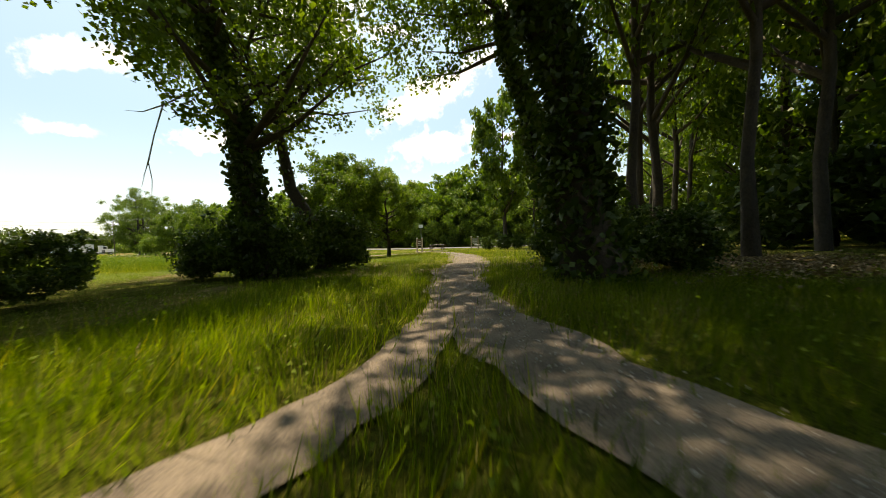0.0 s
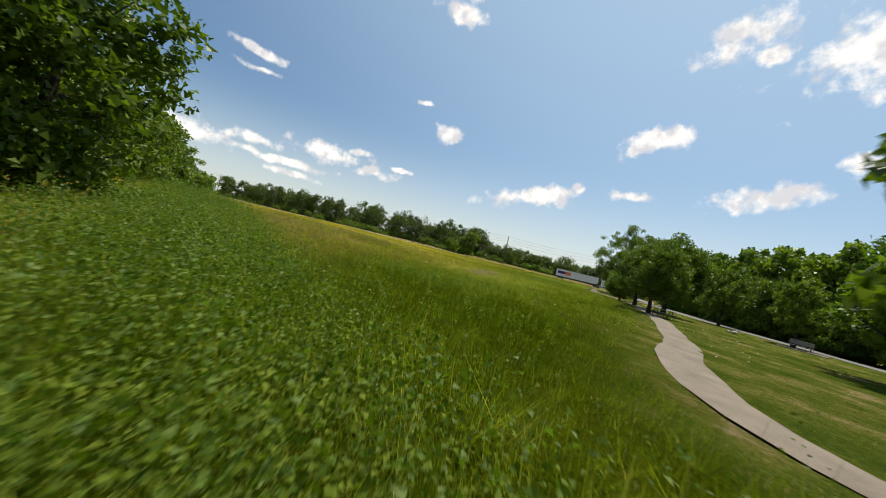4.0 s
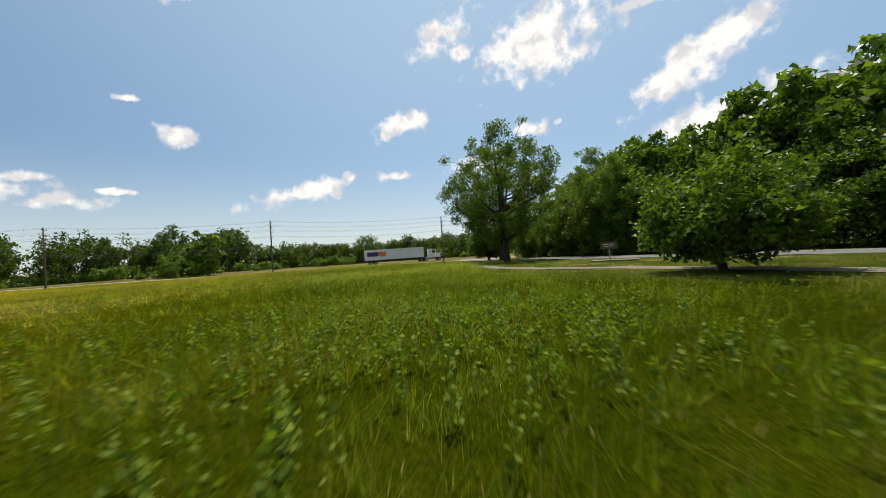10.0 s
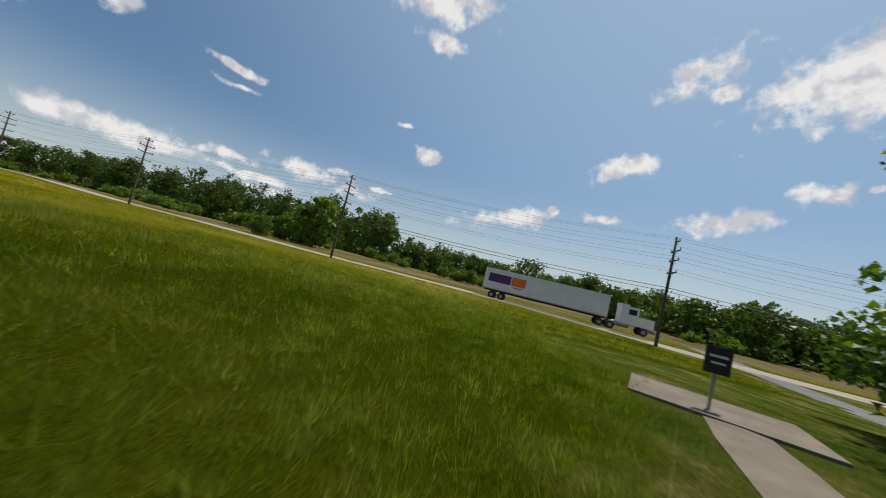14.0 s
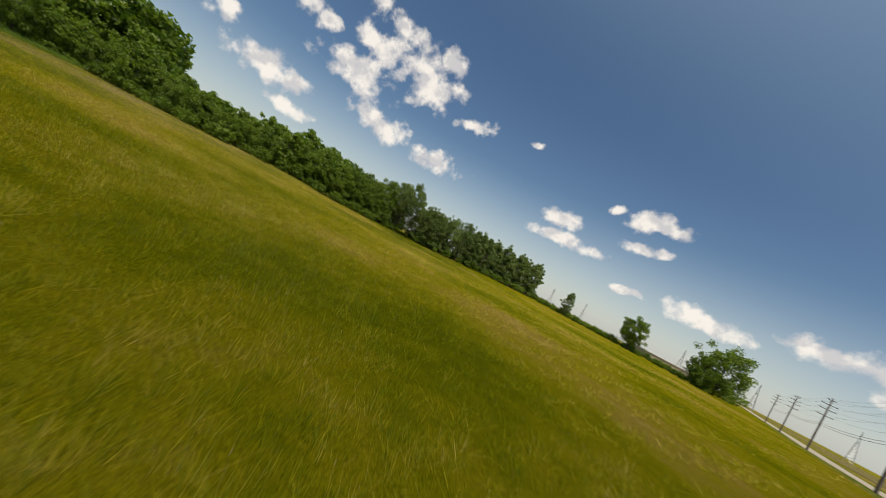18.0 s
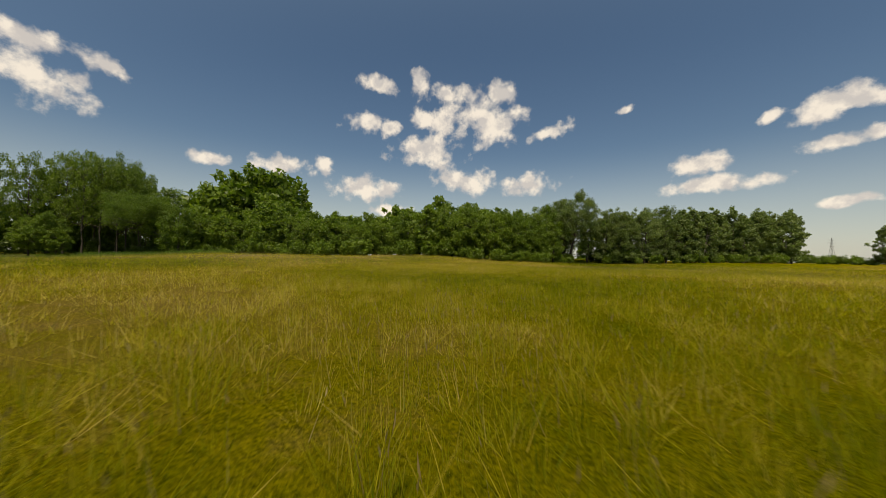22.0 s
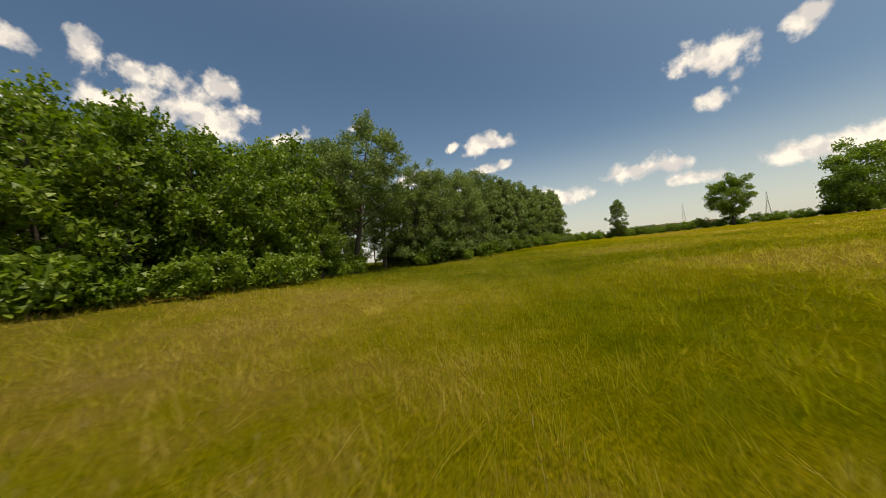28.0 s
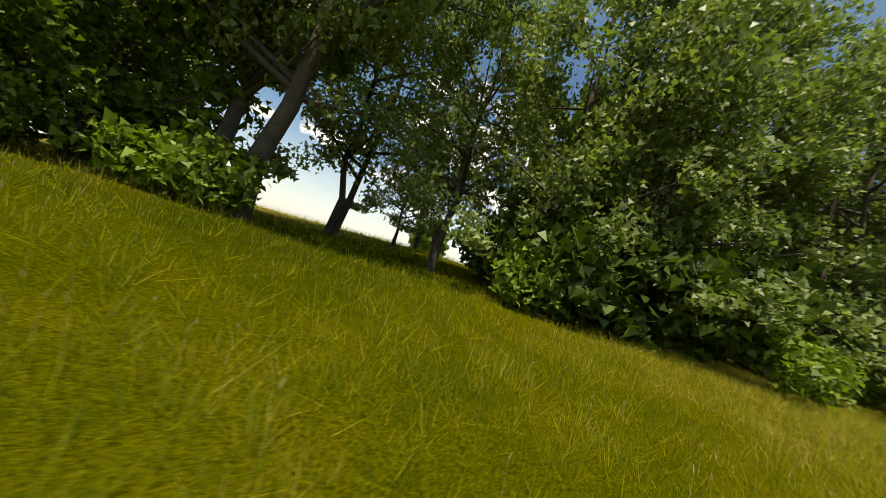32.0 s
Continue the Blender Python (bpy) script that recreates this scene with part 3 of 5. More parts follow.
tagged(ground, "uneven meadow ground under tall grass and mown lawn", "ground", kind="structure")


def ribbon(name, line, width, mat, lift, label, category, ragged=0.0, seed=1, kind="structure"):
    """A path laid on the ground, with an uneven edge."""
    r = np.random.default_rng(seed)
    d = np.gradient(line, axis=0)
    d /= np.linalg.norm(d, axis=1, keepdims=True)
    side = np.stack([-d[:, 1], d[:, 0]], 1)
    n = len(line)
    cuts = np.array([-1, -0.5, 0, 0.5, 1])
    verts, faces = [], []
    wob = np.convolve(r.normal(0, 1, n + 8), np.ones(3) / 2, "same")[4:-4]
    wob2 = np.convolve(r.normal(0, 1, n + 8), np.ones(3) / 2, "same")[4:-4]
    for i in range(n):
        for c in cuts:
            w = (width(line[i, 1]) if callable(width) else width) / 2 + ragged * (wob[i] if c > 0 else wob2[i]) * abs(c)
            p = line[i] + side[i] * c * w
            verts.append((p[0], p[1], hz(p[0], p[1]) + lift * (1 - 0.6 * abs(c))))
    k = len(cuts)
    for i in range(n - 1):
        for j in range(k - 1):
            faces.append((i * k + j, i * k + j + 1, (i + 1) * k + j + 1, (i + 1) * k + j))
    faces = [f[::-1] for f in faces]
    ob = link(name, verts, faces, mat, smooth=True)
    return tagged(ob, label, category, kind=kind)


ribbon("dirt_trail", TRAIL, lambda y: np.interp(y, (0, 4, 9, 12, 16), (1.1, 1.2, 1.3, 1.65, 1.8)), M_DIRT, 0.05, "worn brown dirt and gravel trail through the grass", "trail", 0.10, 3)
ribbon("dirt_trail", FORK, 0.62, M_DIRT, 0.043, "narrow branch of the worn dirt trail", "trail", 0.06, 4)
ribbon("gravel_path", WAY, 1.45, M_GRAVEL, 0.05, "pale gravel footpath beside the mown lawn", "path", 0.08, 5)
ribbon("park_drive", DRIVE, 4.6, M_ASPHALT, 0.06, "grey asphalt drive through the park", "drive", 0.04, 6)
RL = np.array([ROAD_AT + ROAD_DIR * s for s in np.arange(-520, 420, 6.0)])
ribbon("road", RL, 6.6, M_CONCRETE, 0.10, "straight pale concrete road beside the field", "road", 0.05, 7)

# ---- trees ----


def part(name, verts, faces, mat, parent, label="", smooth=False):
    ob = link(name, verts, faces, mat, smooth, parent)
    if label:
        ob["label"] = label
    return ob


def tube(path, radii, sides=8, wobble=0.0, r=None):
    """A tapering tube along points in space, closed at the tip: verts and faces."""
    path = np.array(path, float)
    n = len(path)
    t = np.gradient(path, axis=0)
    t /= np.linalg.norm(t, axis=1, keepdims=True) + 1e-9
    ref = np.array((1.0, 0.2, 0.0))
    a = np.cross(t, ref)
    a /= np.linalg.norm(a, axis=1, keepdims=True) + 1e-9
    b = np.cross(t, a)
    ang = np.arange(sides) / sides * 2 * np.pi
    verts = []
    for i in range(n):
        rr = radii[i] * (1 + (wobble * r.normal(0, 1, sides) if r is not None else 0))
        verts.append(path[i] + (np.cos(ang) * rr)[:, None] * a[i] + (np.sin(ang) * rr)[:, None] * b[i])
    verts = np.concatenate(verts)
    faces = [(i * sides + k, i * sides + (k + 1) % sides, (i + 1) * sides + (k + 1) % sides, (i + 1) * sides + k) for i in range(n - 1) for k in range(sides)]
    faces.append(tuple(range((n - 1) * sides, n * sides)))
    return verts, faces


def merge(pieces):
    verts, faces, k = [], [], 0
    for v, f in pieces:
        verts.append(np.asarray(v))
        faces += [tuple(i + k for i in q) for q in f]
        k += len(v)
    return np.concatenate(verts), faces


def leaf_cards(r, centres, size, flat=0.0, droop=0.3, simple=False):
    """One small pointed leaf at each centre: a folded kite of two triangles, or a single triangle when simple."""
    n = len(centres)
    d = r.normal(0, 1, (n, 3))
    d[:, 2] = d[:, 2] * (1 - flat) - droop
    d /= np.linalg.norm(d, axis=1, keepdims=True)
    e = np.cross(d, r.normal(0, 1, (n, 3)))
    e /= np.linalg.norm(e, axis=1, keepdims=True)
    s = (size * r.uniform(0.6, 1.4, n))[:, None]
    if simple:
        v = np.stack([centres - d * s * 0.45 + e * s * 0.42, centres - d * s * 0.45 - e * s * 0.42, centres + d * s * 0.6], 1).reshape(-1, 3)
        return v, np.arange(3 * n).reshape(-1, 3)
    nrm = np.cross(d, e)
    v = np.stack([centres - d * s * 0.5, centres + e * s * 0.4 + nrm * s * 0.12, centres + d * s * 0.5, centres - e * s * 0.4 + nrm * s * 0.12], 1).reshape(-1, 3)
    return v, np.arange(4 * n).reshape(-1, 4)


def leaf_object(name, v, f, mat, parent):
    me = bpy.data.meshes.new(name)
    n = len(f)
    tri = np.concatenate([f[:, [0, 1, 2]], f[:, [0, 2, 3]]], 1).reshape(-1, 3) if f.shape[1] == 4 else f
    me.vertices.add(len(v))
    me.vertices.foreach_set("co", np.ascontiguousarray(v, dtype=np.float32).ravel())
    me.loops.add(tri.size)
    me.loops.foreach_set("vertex_index", tri.astype(np.int32).ravel())
    me.polygons.add(len(tri))
    me.polygons.foreach_set("loop_start", np.arange(0, tri.size, 3, dtype=np.int32))
    me.materials.append(mat)
    me.update(calc_edges=True)
    ob = new(name, me)
    if parent:
        ob.parent = parent
    return ob


def tree(seed, high, wide, bare, leaves, leaf, mat, trunk_r=0.25, lobes=26, lean=(0, 0), bark=None, stems=1, ivy=0.0, slim=1.0, fill=0.6, shrub=False, simple=True, lobe=1.0, sides=5, skirt=0):
    """A tree at the origin. high: its height; wide: crown radius; bare: height below the crown; lean: shift of the top."""
    r = np.random.default_rng(seed)
    root = new("shrub" if shrub else "tree")
    root.empty_display_size = 0.5
    wood, tips = [], []
    lean = np.array((*lean, 0.0))
    for s in range(stems):
        off = np.array((r.normal(0, 0.35), r.normal(0, 0.35), 0)) * (stems > 1) * (1 + high * 0.03)
        away_ = off * (3.0 + high * 0.06) if stems > 1 else np.zeros(3)
        top = np.array((0, 0, high * 0.86)) + lean + away_ + np.array((*r.normal(0, 0.02 * high, 2), 0))
        n = 9
        pts = [off * 0.6 + (top - off * 0.6) * t + lean * (t * t - t) * 0.15 + np.array((*r.normal(0, 0.007 * high, 2), 0)) * (0 < i < n - 1) for i, t in enumerate(np.linspace(0, 1, n))]
        pts = np.array(pts)
        pts[0, 2] = -0.3
        rad = trunk_r * (1.0 if stems == 1 else 0.75) * np.array([1.5, 1.05, 0.92, 0.8, 0.66, 0.5, 0.36, 0.22, 0.08])
        wood.append(tube(pts, rad, 5 if sides == 3 else 9 if trunk_r > 0.18 else 6, 0.05, r))
        tips.append(pts[-1])
        for _ in range(max(4, lobes // (2 * stems))):
            t = r.uniform(min(0.8, bare / high + 0.02), 0.92)
            i = t * (n - 1)
            k = int(i)
            start = pts[k] + (pts[min(k + 1, n - 1)] - pts[k]) * (i - k)
            a = r.uniform(0, 2 * np.pi)
            reach = wide * r.uniform(0.55, 0.95) * (1.15 - 0.75 * abs(t - 0.5)) * slim
            end = start + np.array((np.cos(a) * reach, np.sin(a) * reach, reach * r.uniform(0.15, 0.8)))
            mid = start + (end - start) * 0.5 + np.array((0, 0, -0.06 * reach))
            rr = trunk_r * (1 - t) * 0.55 + 0.02
            wood.append(tube([start, start + (mid - start) * 0.6, mid, end], [rr, rr * 0.8, rr * 0.6, 0.012], 5) if sides > 3 else tube([start, mid, end], [rr, rr * 0.7, 0.015], 3))
            tips.append(end)
            tips.append(mid + r.normal(0, 0.3, 3))
    if not shrub or bare > 0.3:
        part("trunk", *merge(wood), bark or M_BARK, root, smooth=True)
    # crown: lobes round the limb ends and over an uneven ellipsoid
    mid_z = bare + (high - bare) * 0.52
    cen, rad = [], []
    tips = np.array(tips)
    pick = r.permutation(len(tips))[:lobes]
    for q in tips[pick]:
        cen.append(q)
        rad.append(wide * r.uniform(0.13, 0.27) * lobe)
    for _ in range(2 * lobes):
        u = r.normal(0, 1, 3)
        u /= np.linalg.norm(u)
        taper = 1.0 - 0.35 * max(0, u[2])
        k = r.uniform(0.62, 1.0)
        p = np.array((u[0] * wide * 0.86 * taper * k, u[1] * wide * 0.86 * taper * k, mid_z + u[2] * (high - bare) * 0.46 * k))
        p[:2] += lean[:2] * (p[2] / high)
        cen.append(p)
        rad.append(wide * r.uniform(0.13, 0.28) * lobe)
    for _ in range(skirt):
        a, k = r.uniform(0, 2 * np.pi), r.uniform(0.35, 0.95) * wide
        cen.append(np.array((np.cos(a) * k, np.sin(a) * k, r.uniform(0.02, 0.22) * high)))
        rad.append(wide * r.uniform(0.16, 0.28))
    cen, rad = np.array(cen), np.array(rad)
    which = r.choice(len(cen), leaves, p=rad**2 / (rad**2).sum())
    u = r.normal(0, 1, (leaves, 3))
    u /= np.linalg.norm(u, axis=1, keepdims=True)
    depth = r.uniform(0, 1, leaves) ** fill
    p = cen[which] + u * (rad[which] * depth)[:, None] * np.array((1, 1, 0.85))
    p[:, 2] = np.maximum(p[:, 2], (0.05 if shrub else bare * 0.75) + r.uniform(0, 0.4, leaves))
    v, f = leaf_cards(r, p, leaf, simple=simple)
    leaf_object("crown", v, f, mat, root)
    if ivy:
        k = int(3600 * ivy)
        t = r.uniform(0, 1, k) ** 0.8 * 0.62
        idx = t * (n - 1)
        lo = idx.astype(int)
        base = pts[lo] + (pts[np.minimum(lo + 1, n - 1)] - pts[lo]) * (idx - lo)[:, None]
        a = r.uniform(0, 2 * np.pi, k)
        rr = np.interp(idx, np.arange(n), rad_for(trunk_r)) + np.abs(r.normal(0, 0.13, k)) * (1.3 - t) * (0.6 + 0.4 * ivy)
        q = base + np.stack([np.cos(a) * rr, np.sin(a) * rr, r.normal(0, 0.15, k)], 1)
        q[:, 2] = np.maximum(q[:, 2], 0.05)
        v, f = leaf_cards(r, q, 0.17)
        leaf_object("ivy", v, f, M_LEAF_DARK, root)["label"] = "dark ivy climbing the trunk"
    return root


def rad_for(trunk_r):
    return trunk_r * np.array([1.5, 1.05, 0.92, 0.8, 0.66, 0.5, 0.36, 0.22, 0.08])


KINDS = {}


def plant(kind, x, y, size=1.0, turn=0.0, label="", group="", tall=None, down=0.0, category="tree"):
    """Sets a tree of a kind on the ground at x, y; the first of a kind is the original, later ones are copies."""
    make, text = KINDS[kind][0], KINDS[kind][1]
    m = Matrix.Translation((x, y, hz(x, y) - down)) @ Matrix.Rotation(radians(turn), 4, "Z")
    big = Matrix.Diagonal((size, size, size if tall is None else tall, 1))
    if len(KINDS[kind]) == 2:
        ob = make()
        ob.matrix_basis = m
        KINDS[kind] = (*KINDS[kind], ob)
        if size != 1.0 or tall is not None:
            ob2 = copy_thing(ob, m @ big)
            for o in (*ob.children_recursive, ob):
                bpy.data.objects.remove(o)
            KINDS[kind] = (make, text, ob2, size, tall)
            ob = ob2
    else:
        src = KINDS[kind][2]
        s = src.matrix_basis.to_scale()
        ob = copy_thing(src, m @ big @ Matrix.Diagonal((1 / s.x, 1 / s.y, 1 / s.z, 1)))
    tagged(ob, label or text, category, group=group)
    return ob


KINDS.update({
    "maple": (lambda: tree(41, 11.5, 4.9, 1.7, 17000, 0.25, M_LEAF, 0.26, 46, lobe=0.85), "broad green maple in full leaf on the grass"),
    "park_maple": (lambda: tree(41, 9.7, 3.6, 1.0, 27000, 0.17, M_LEAF, 0.16, 60, lobe=0.75), "broad green maple in full leaf on the lawn"),
    "maple_b": (lambda: tree(12, 11.0, 3.9, 2.1, 12000, 0.26, M_LEAF, 0.22, 40, lobe=0.78), "rounded green maple in full leaf"),
    "bright": (lambda: tree(13, 9.0, 4.4, 1.2, 12000, 0.32, M_LEAF_BRIGHT, 0.24, 34), "light green broadleaf tree in full leaf"),
    "low_round": (lambda: tree(14, 5.6, 4.4, 0.5, 14000, 0.26, M_LEAF, 0.2, 44), "low spreading round tree with dense leaves"),
    "cottonwood": (lambda: tree(55, 18.0, 7.8, 1.4, 40000, 0.21, M_LEAF, 0.46, 64, stems=2, lobe=0.62, simple=False), "tall old cottonwood with an open crown"),
    "poplar": (lambda: tree(16, 17.5, 3.9, 1.0, 11000, 0.38, M_LEAF_GREY, 0.3, 46, bark=M_BARK_PALE, slim=0.8, sides=3, skirt=8), "tall grey-green poplar of the tree row"),
    "poplar_b": (lambda: tree(17, 16.0, 4.2, 0.6, 10500, 0.38, M_LEAF_GREY, 0.26, 46, bark=M_BARK_PALE, stems=2, sides=3, skirt=14), "grey-green poplar leafed to the ground"),
    "great_poplar": (lambda: tree(27, 20.5, 6.0, 5.0, 21000, 0.24, M_LEAF_GREY, 0.33, 56, bark=M_BARK, lean=(-3.8, 0.5), lobe=0.8), "great grey-green poplar with a leaning trunk"),
    "fine_poplar": (lambda: tree(47, 18.0, 4.6, 2.4, 16000, 0.22, M_LEAF_GREY, 0.22, 56, bark=M_BARK, stems=2, skirt=14, lobe=0.9), "tall poplar with pale forked trunks and fine leaves"),
    "wood": (lambda: tree(18, 13.0, 4.6, 0.3, 5200, 0.50, M_LEAF, 0.26, 38, sides=3, skirt=14), "dense green tree of the wood's edge"),
    "wood_b": (lambda: tree(19, 9.0, 4.4, 0.2, 10500, 0.29, M_LEAF, 0.2, 38, sides=3, skirt=16), "bushy green tree leafed to the ground"),
    "wood_c": (lambda: tree(28, 13.5, 5.2, 1.5, 2700, 0.76, M_LEAF, 0.26, 34, sides=3, skirt=8), "tall green tree deeper in the wood"),
    "forest": (lambda: tree(20, 15.0, 4.6, 3.0, 7000, 0.2, M_LEAF, 0.16, 50, lobe=0.7), "tall slender woodland tree with a bare trunk"),
    "edge": (lambda: tree(29, 14.0, 4.8, 0.4, 13000, 0.29, M_LEAF, 0.28, 44, skirt=14), "dense leafy tree at the corner of the wood"),
    "far": (lambda: tree(21, 12.0, 5.0, 0.6, 2300, 0.95, M_LEAF, 0.3, 20, sides=3, skirt=14), "distant green tree of the belt beyond the road"),
    "far_b": (lambda: tree(22, 9.0, 5.6, 0.3, 2100, 0.95, M_LEAF, 0.3, 20, sides=3, skirt=14), "distant bushy green tree"),
    "bush": (lambda: tree(23, 2.4, 1.7, 0.05, 1300, 0.27, M_LEAF, 0.05, 16, shrub=True, lobe=1.5), "dense green bush with small leaves"),
    "bush_b": (lambda: tree(24, 1.6, 1.9, 0.02, 1500, 0.26, M_LEAF_BRIGHT, 0.05, 16, shrub=True, lobe=1.5), "light green low bramble thicket"),
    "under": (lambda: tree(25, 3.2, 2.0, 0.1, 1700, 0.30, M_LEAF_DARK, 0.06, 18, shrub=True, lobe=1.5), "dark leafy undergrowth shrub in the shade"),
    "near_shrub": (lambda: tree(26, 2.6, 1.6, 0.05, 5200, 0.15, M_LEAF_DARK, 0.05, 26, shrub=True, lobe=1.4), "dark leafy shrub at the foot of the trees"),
})

# the leaning trees and the ivy-clad trunks beside the trail
TRAIL_TREES = (
    (31, -4.3, 11.5, 15, 5.2, 4.2, 0.30, (-2.6, 0.3), 1.5, 17000, "dark ivy-clad tree with low leafy sprays beside the trail"),
    (32, -3.5, 14.0, 15, 7.4, 7.2, 0.24, (-5.0, 1.0), 0.1, 26000, "slender dark tree leaning away from the trail"),
    (33, 4.75, 8.7, 17, 5.8, 8.0, 0.44, (-2.6, 0.4), 2.2, 26000, "thick ivy-covered trunk leaning over the dirt trail"),
    (36, 5.4, 12.4, 17, 6.2, 8.3, 0.28, (-3.4, 3.6), 1.4, 26000, "ivy-covered tree leaning over the dirt trail"),
    (34, -11.0, 1.5, 20, 4.2, 3.0, 0.32, (0.4, 0.2), 0.4, 6500, "leafy tree at the edge of the trail clearing"),
)
for seed, x, y, hgt, wid, low, tr, lean, ivy, leaves, text in TRAIL_TREES:
    ob = tree(seed, hgt, wid, low, leaves, 0.17, M_LEAF, tr, 50, lean=lean, ivy=ivy, simple=False, lobe=0.75)
    ob.matrix_basis = Matrix.Translation((x, y, hz(x, y)))
    tagged(ob, text, "tree", group="leaning trail trees")
    if seed == 31:
        # a dead branch hanging out of the crown, with bare twigs
        for line, thick in ((((-1.2, 1.2, 7.6), (-2.0, 0.3, 6.3), (-2.9, -0.3, 5.5), (-2.95, -0.6, 4.5), (-3.15, -0.9, 2.9)), 0.05), (((-2.9, -0.3, 5.5), (-3.5, -0.4, 5.3), (-4.0, -0.5, 5.35)), 0.025), (((-2.95, -0.6, 4.5), (-3.3, -0.5, 3.7), (-3.5, -0.5, 3.3)), 0.02), (((-3.05, -0.75, 3.7), (-2.9, -0.8, 3.1), (-2.95, -0.8, 2.6)), 0.015), (((-2.0, 0.3, 6.3), (-2.7, 0.6, 6.0), (-3.3, 0.5, 5.6)), 0.02)):
            part("dead_branch", *tube(line, np.linspace(thick, 0.006, len(line)), 5), M_BARK_PALE, ob, "bare dead branch hanging from the crown")

r = np.random.default_rng(77)
PLAN = [
    # park trees beside the trail
    ("park_maple", -9.0, 29.5, 1.0, 10), ("park_maple", -5.6, 31.8, 0.9, 80), ("park_maple", -11.9, 28.5, 0.66, 130), ("bright", -24, 52, 0.9, 140), ("edge", -25.8, 12.0, 0.84, 200),
    ("forest", 20.5, 38, 1.2, 10), ("forest", 27, 46, 1.1, 70), ("maple", 17, 56, 1.0, 200),
    ("under", 3.6, 36.6, 0.42, 0), ("under", 5.2, 36.4, 0.46, 70), ("under", 6.8, 36.8, 0.44, 150), ("under", 8.6, 38.6, 0.45, 220), ("under", 10.4, 40.0, 0.4, 20),
    ("wood", 12, 62, 0.9, 0), ("wood", 20, 70, 1.0, 20), ("wood", 32, 62, 1.0, 90), ("wood", -3, 90, 1.0, 150), ("wood", 10, 84, 1.0, 190),
    # trees along the gravel path
    ("maple", -42.5, 52.1, 0.68, 30), ("maple", -48.2, 59.3, 0.9, 120), ("maple", -54.6, 60.6, 0.8, 60), ("low_round", -62.6, 64.5, 0.72, 0), ("maple_b", -50.5, 70.5, 0.72, 20), ("maple_b", -39, 66, 0.66, 90),
    ("cottonwood", -85.6, 82.6, 1.0, 200), ("cottonwood", -77.0, 90.5, 0.76, 120), ("cottonwood", -95.8, 95.0, 0.98, 40), ("low_round", -101.5, 99, 1.15, 70),
    # wood behind the drive
    ("wood_c", -30, 92, 1.2, 10), ("wood_c", -40, 93, 1.2, 80), ("wood_c", -58, 101, 1.3, 150), ("wood_c", -84, 120, 1.4, 30), ("wood_c", -96, 124, 1.3, 70), ("wood_b", -98, 109, 0.9, 10), ("wood_b", -103, 116, 1.0, 70), ("wood", -88, 112, 1.25, 70), 
    # beyond the road, right behind pole B
    ("far", -178.5, 66.0, 1.05, 0), ("far_b", -187.0, 59.5, 0.85, 90), ("wood_b", -170.8, 56.7, 0.5, 20),
    # lone trees on the south-west side
    ("poplar_b", -160, -107, 0.7, 0), ("maple", -185, -95.4, 1.22, 30), ("wood_b", -213, -87, 1.95, 60), ("wood_b", -206, -84, 1.4, 160),
    # tall trees at the corner of the wood
    ("great_poplar", -91.8, -50.6, 0.9, 0), ("great_poplar", -90.4, -49.6, 0.82, 120), ("fine_poplar", -88.5, -56.0, 1.0, 60), ("fine_poplar", -87.0, -64.0, 0.7, 120), ("fine_poplar", -96.5, -67.0, 0.62, 200), ("fine_poplar", -94.6, -57.6, 0.8, 300), ("under", -100.4, -57.2, 1.1, 40), ("under", -98.8, -58.6, 1.3, 200), ("under", -102.0, -58.6, 1.2, 90), ("under", -104.2, -60.4, 1.2, 10), ("under", -95.6, -61, 1.0, 300), ("fine_poplar", -99.5, -57.5, 0.82, 20), ("fine_poplar", -102.3, -59.0, 0.78, 140),
    ("edge", -89.8, -44.5, 0.55, 10), ("edge", -87.2, -47.0, 1.1, 40), ("edge", -86.5, -40.0, 0.9, 140), ("forest", -88.0, -61.0, 0.6, 10), ("forest", -92.0, -69.0, 0.6, 80), ("bush_b", -90.5, -48.5, 1.0, 20), ("bush", -92.0, -49.8, 0.9, 120), ("bush", -99.8, -56.4, 0.8, 70), ("far_b", -70, -105, 0.8, 0), ("far_b", -58, -98, 0.9, 90), ("far", -80, -118, 0.8, 200), ("far_b", -92, -125, 0.8, 60),
]
for kind, x, y, size, turn in PLAN:
    plant(kind, x, y, size, turn, category="bush" if "bush" in kind else "shrub" if kind == "under" else "tree")
# the tall slender trees at the end of the trail
for kind, x, y, size, tall, turn in (("maple_b", 5.6, 38.3, 0.98, 1.56, 30), ("forest", 9.1, 40.3, 0.72, 1.08, 60), ("forest", 13.6, 43.6, 0.78, 1.1, 200), ("forest", 17.2, 45.6, 0.7, 0.9, 280)):
    plant(kind, x, y, size, turn, tall=tall, label="tall slender tree with an open crown beside the lawn", group="trees at the end of the trail")
# close edge of the wood beyond the drive
side = np.array([(DRIVE[min(i + 1, len(DRIVE) - 1)] - DRIVE[i - 1]) for i in range(1, len(DRIVE) - 1)])
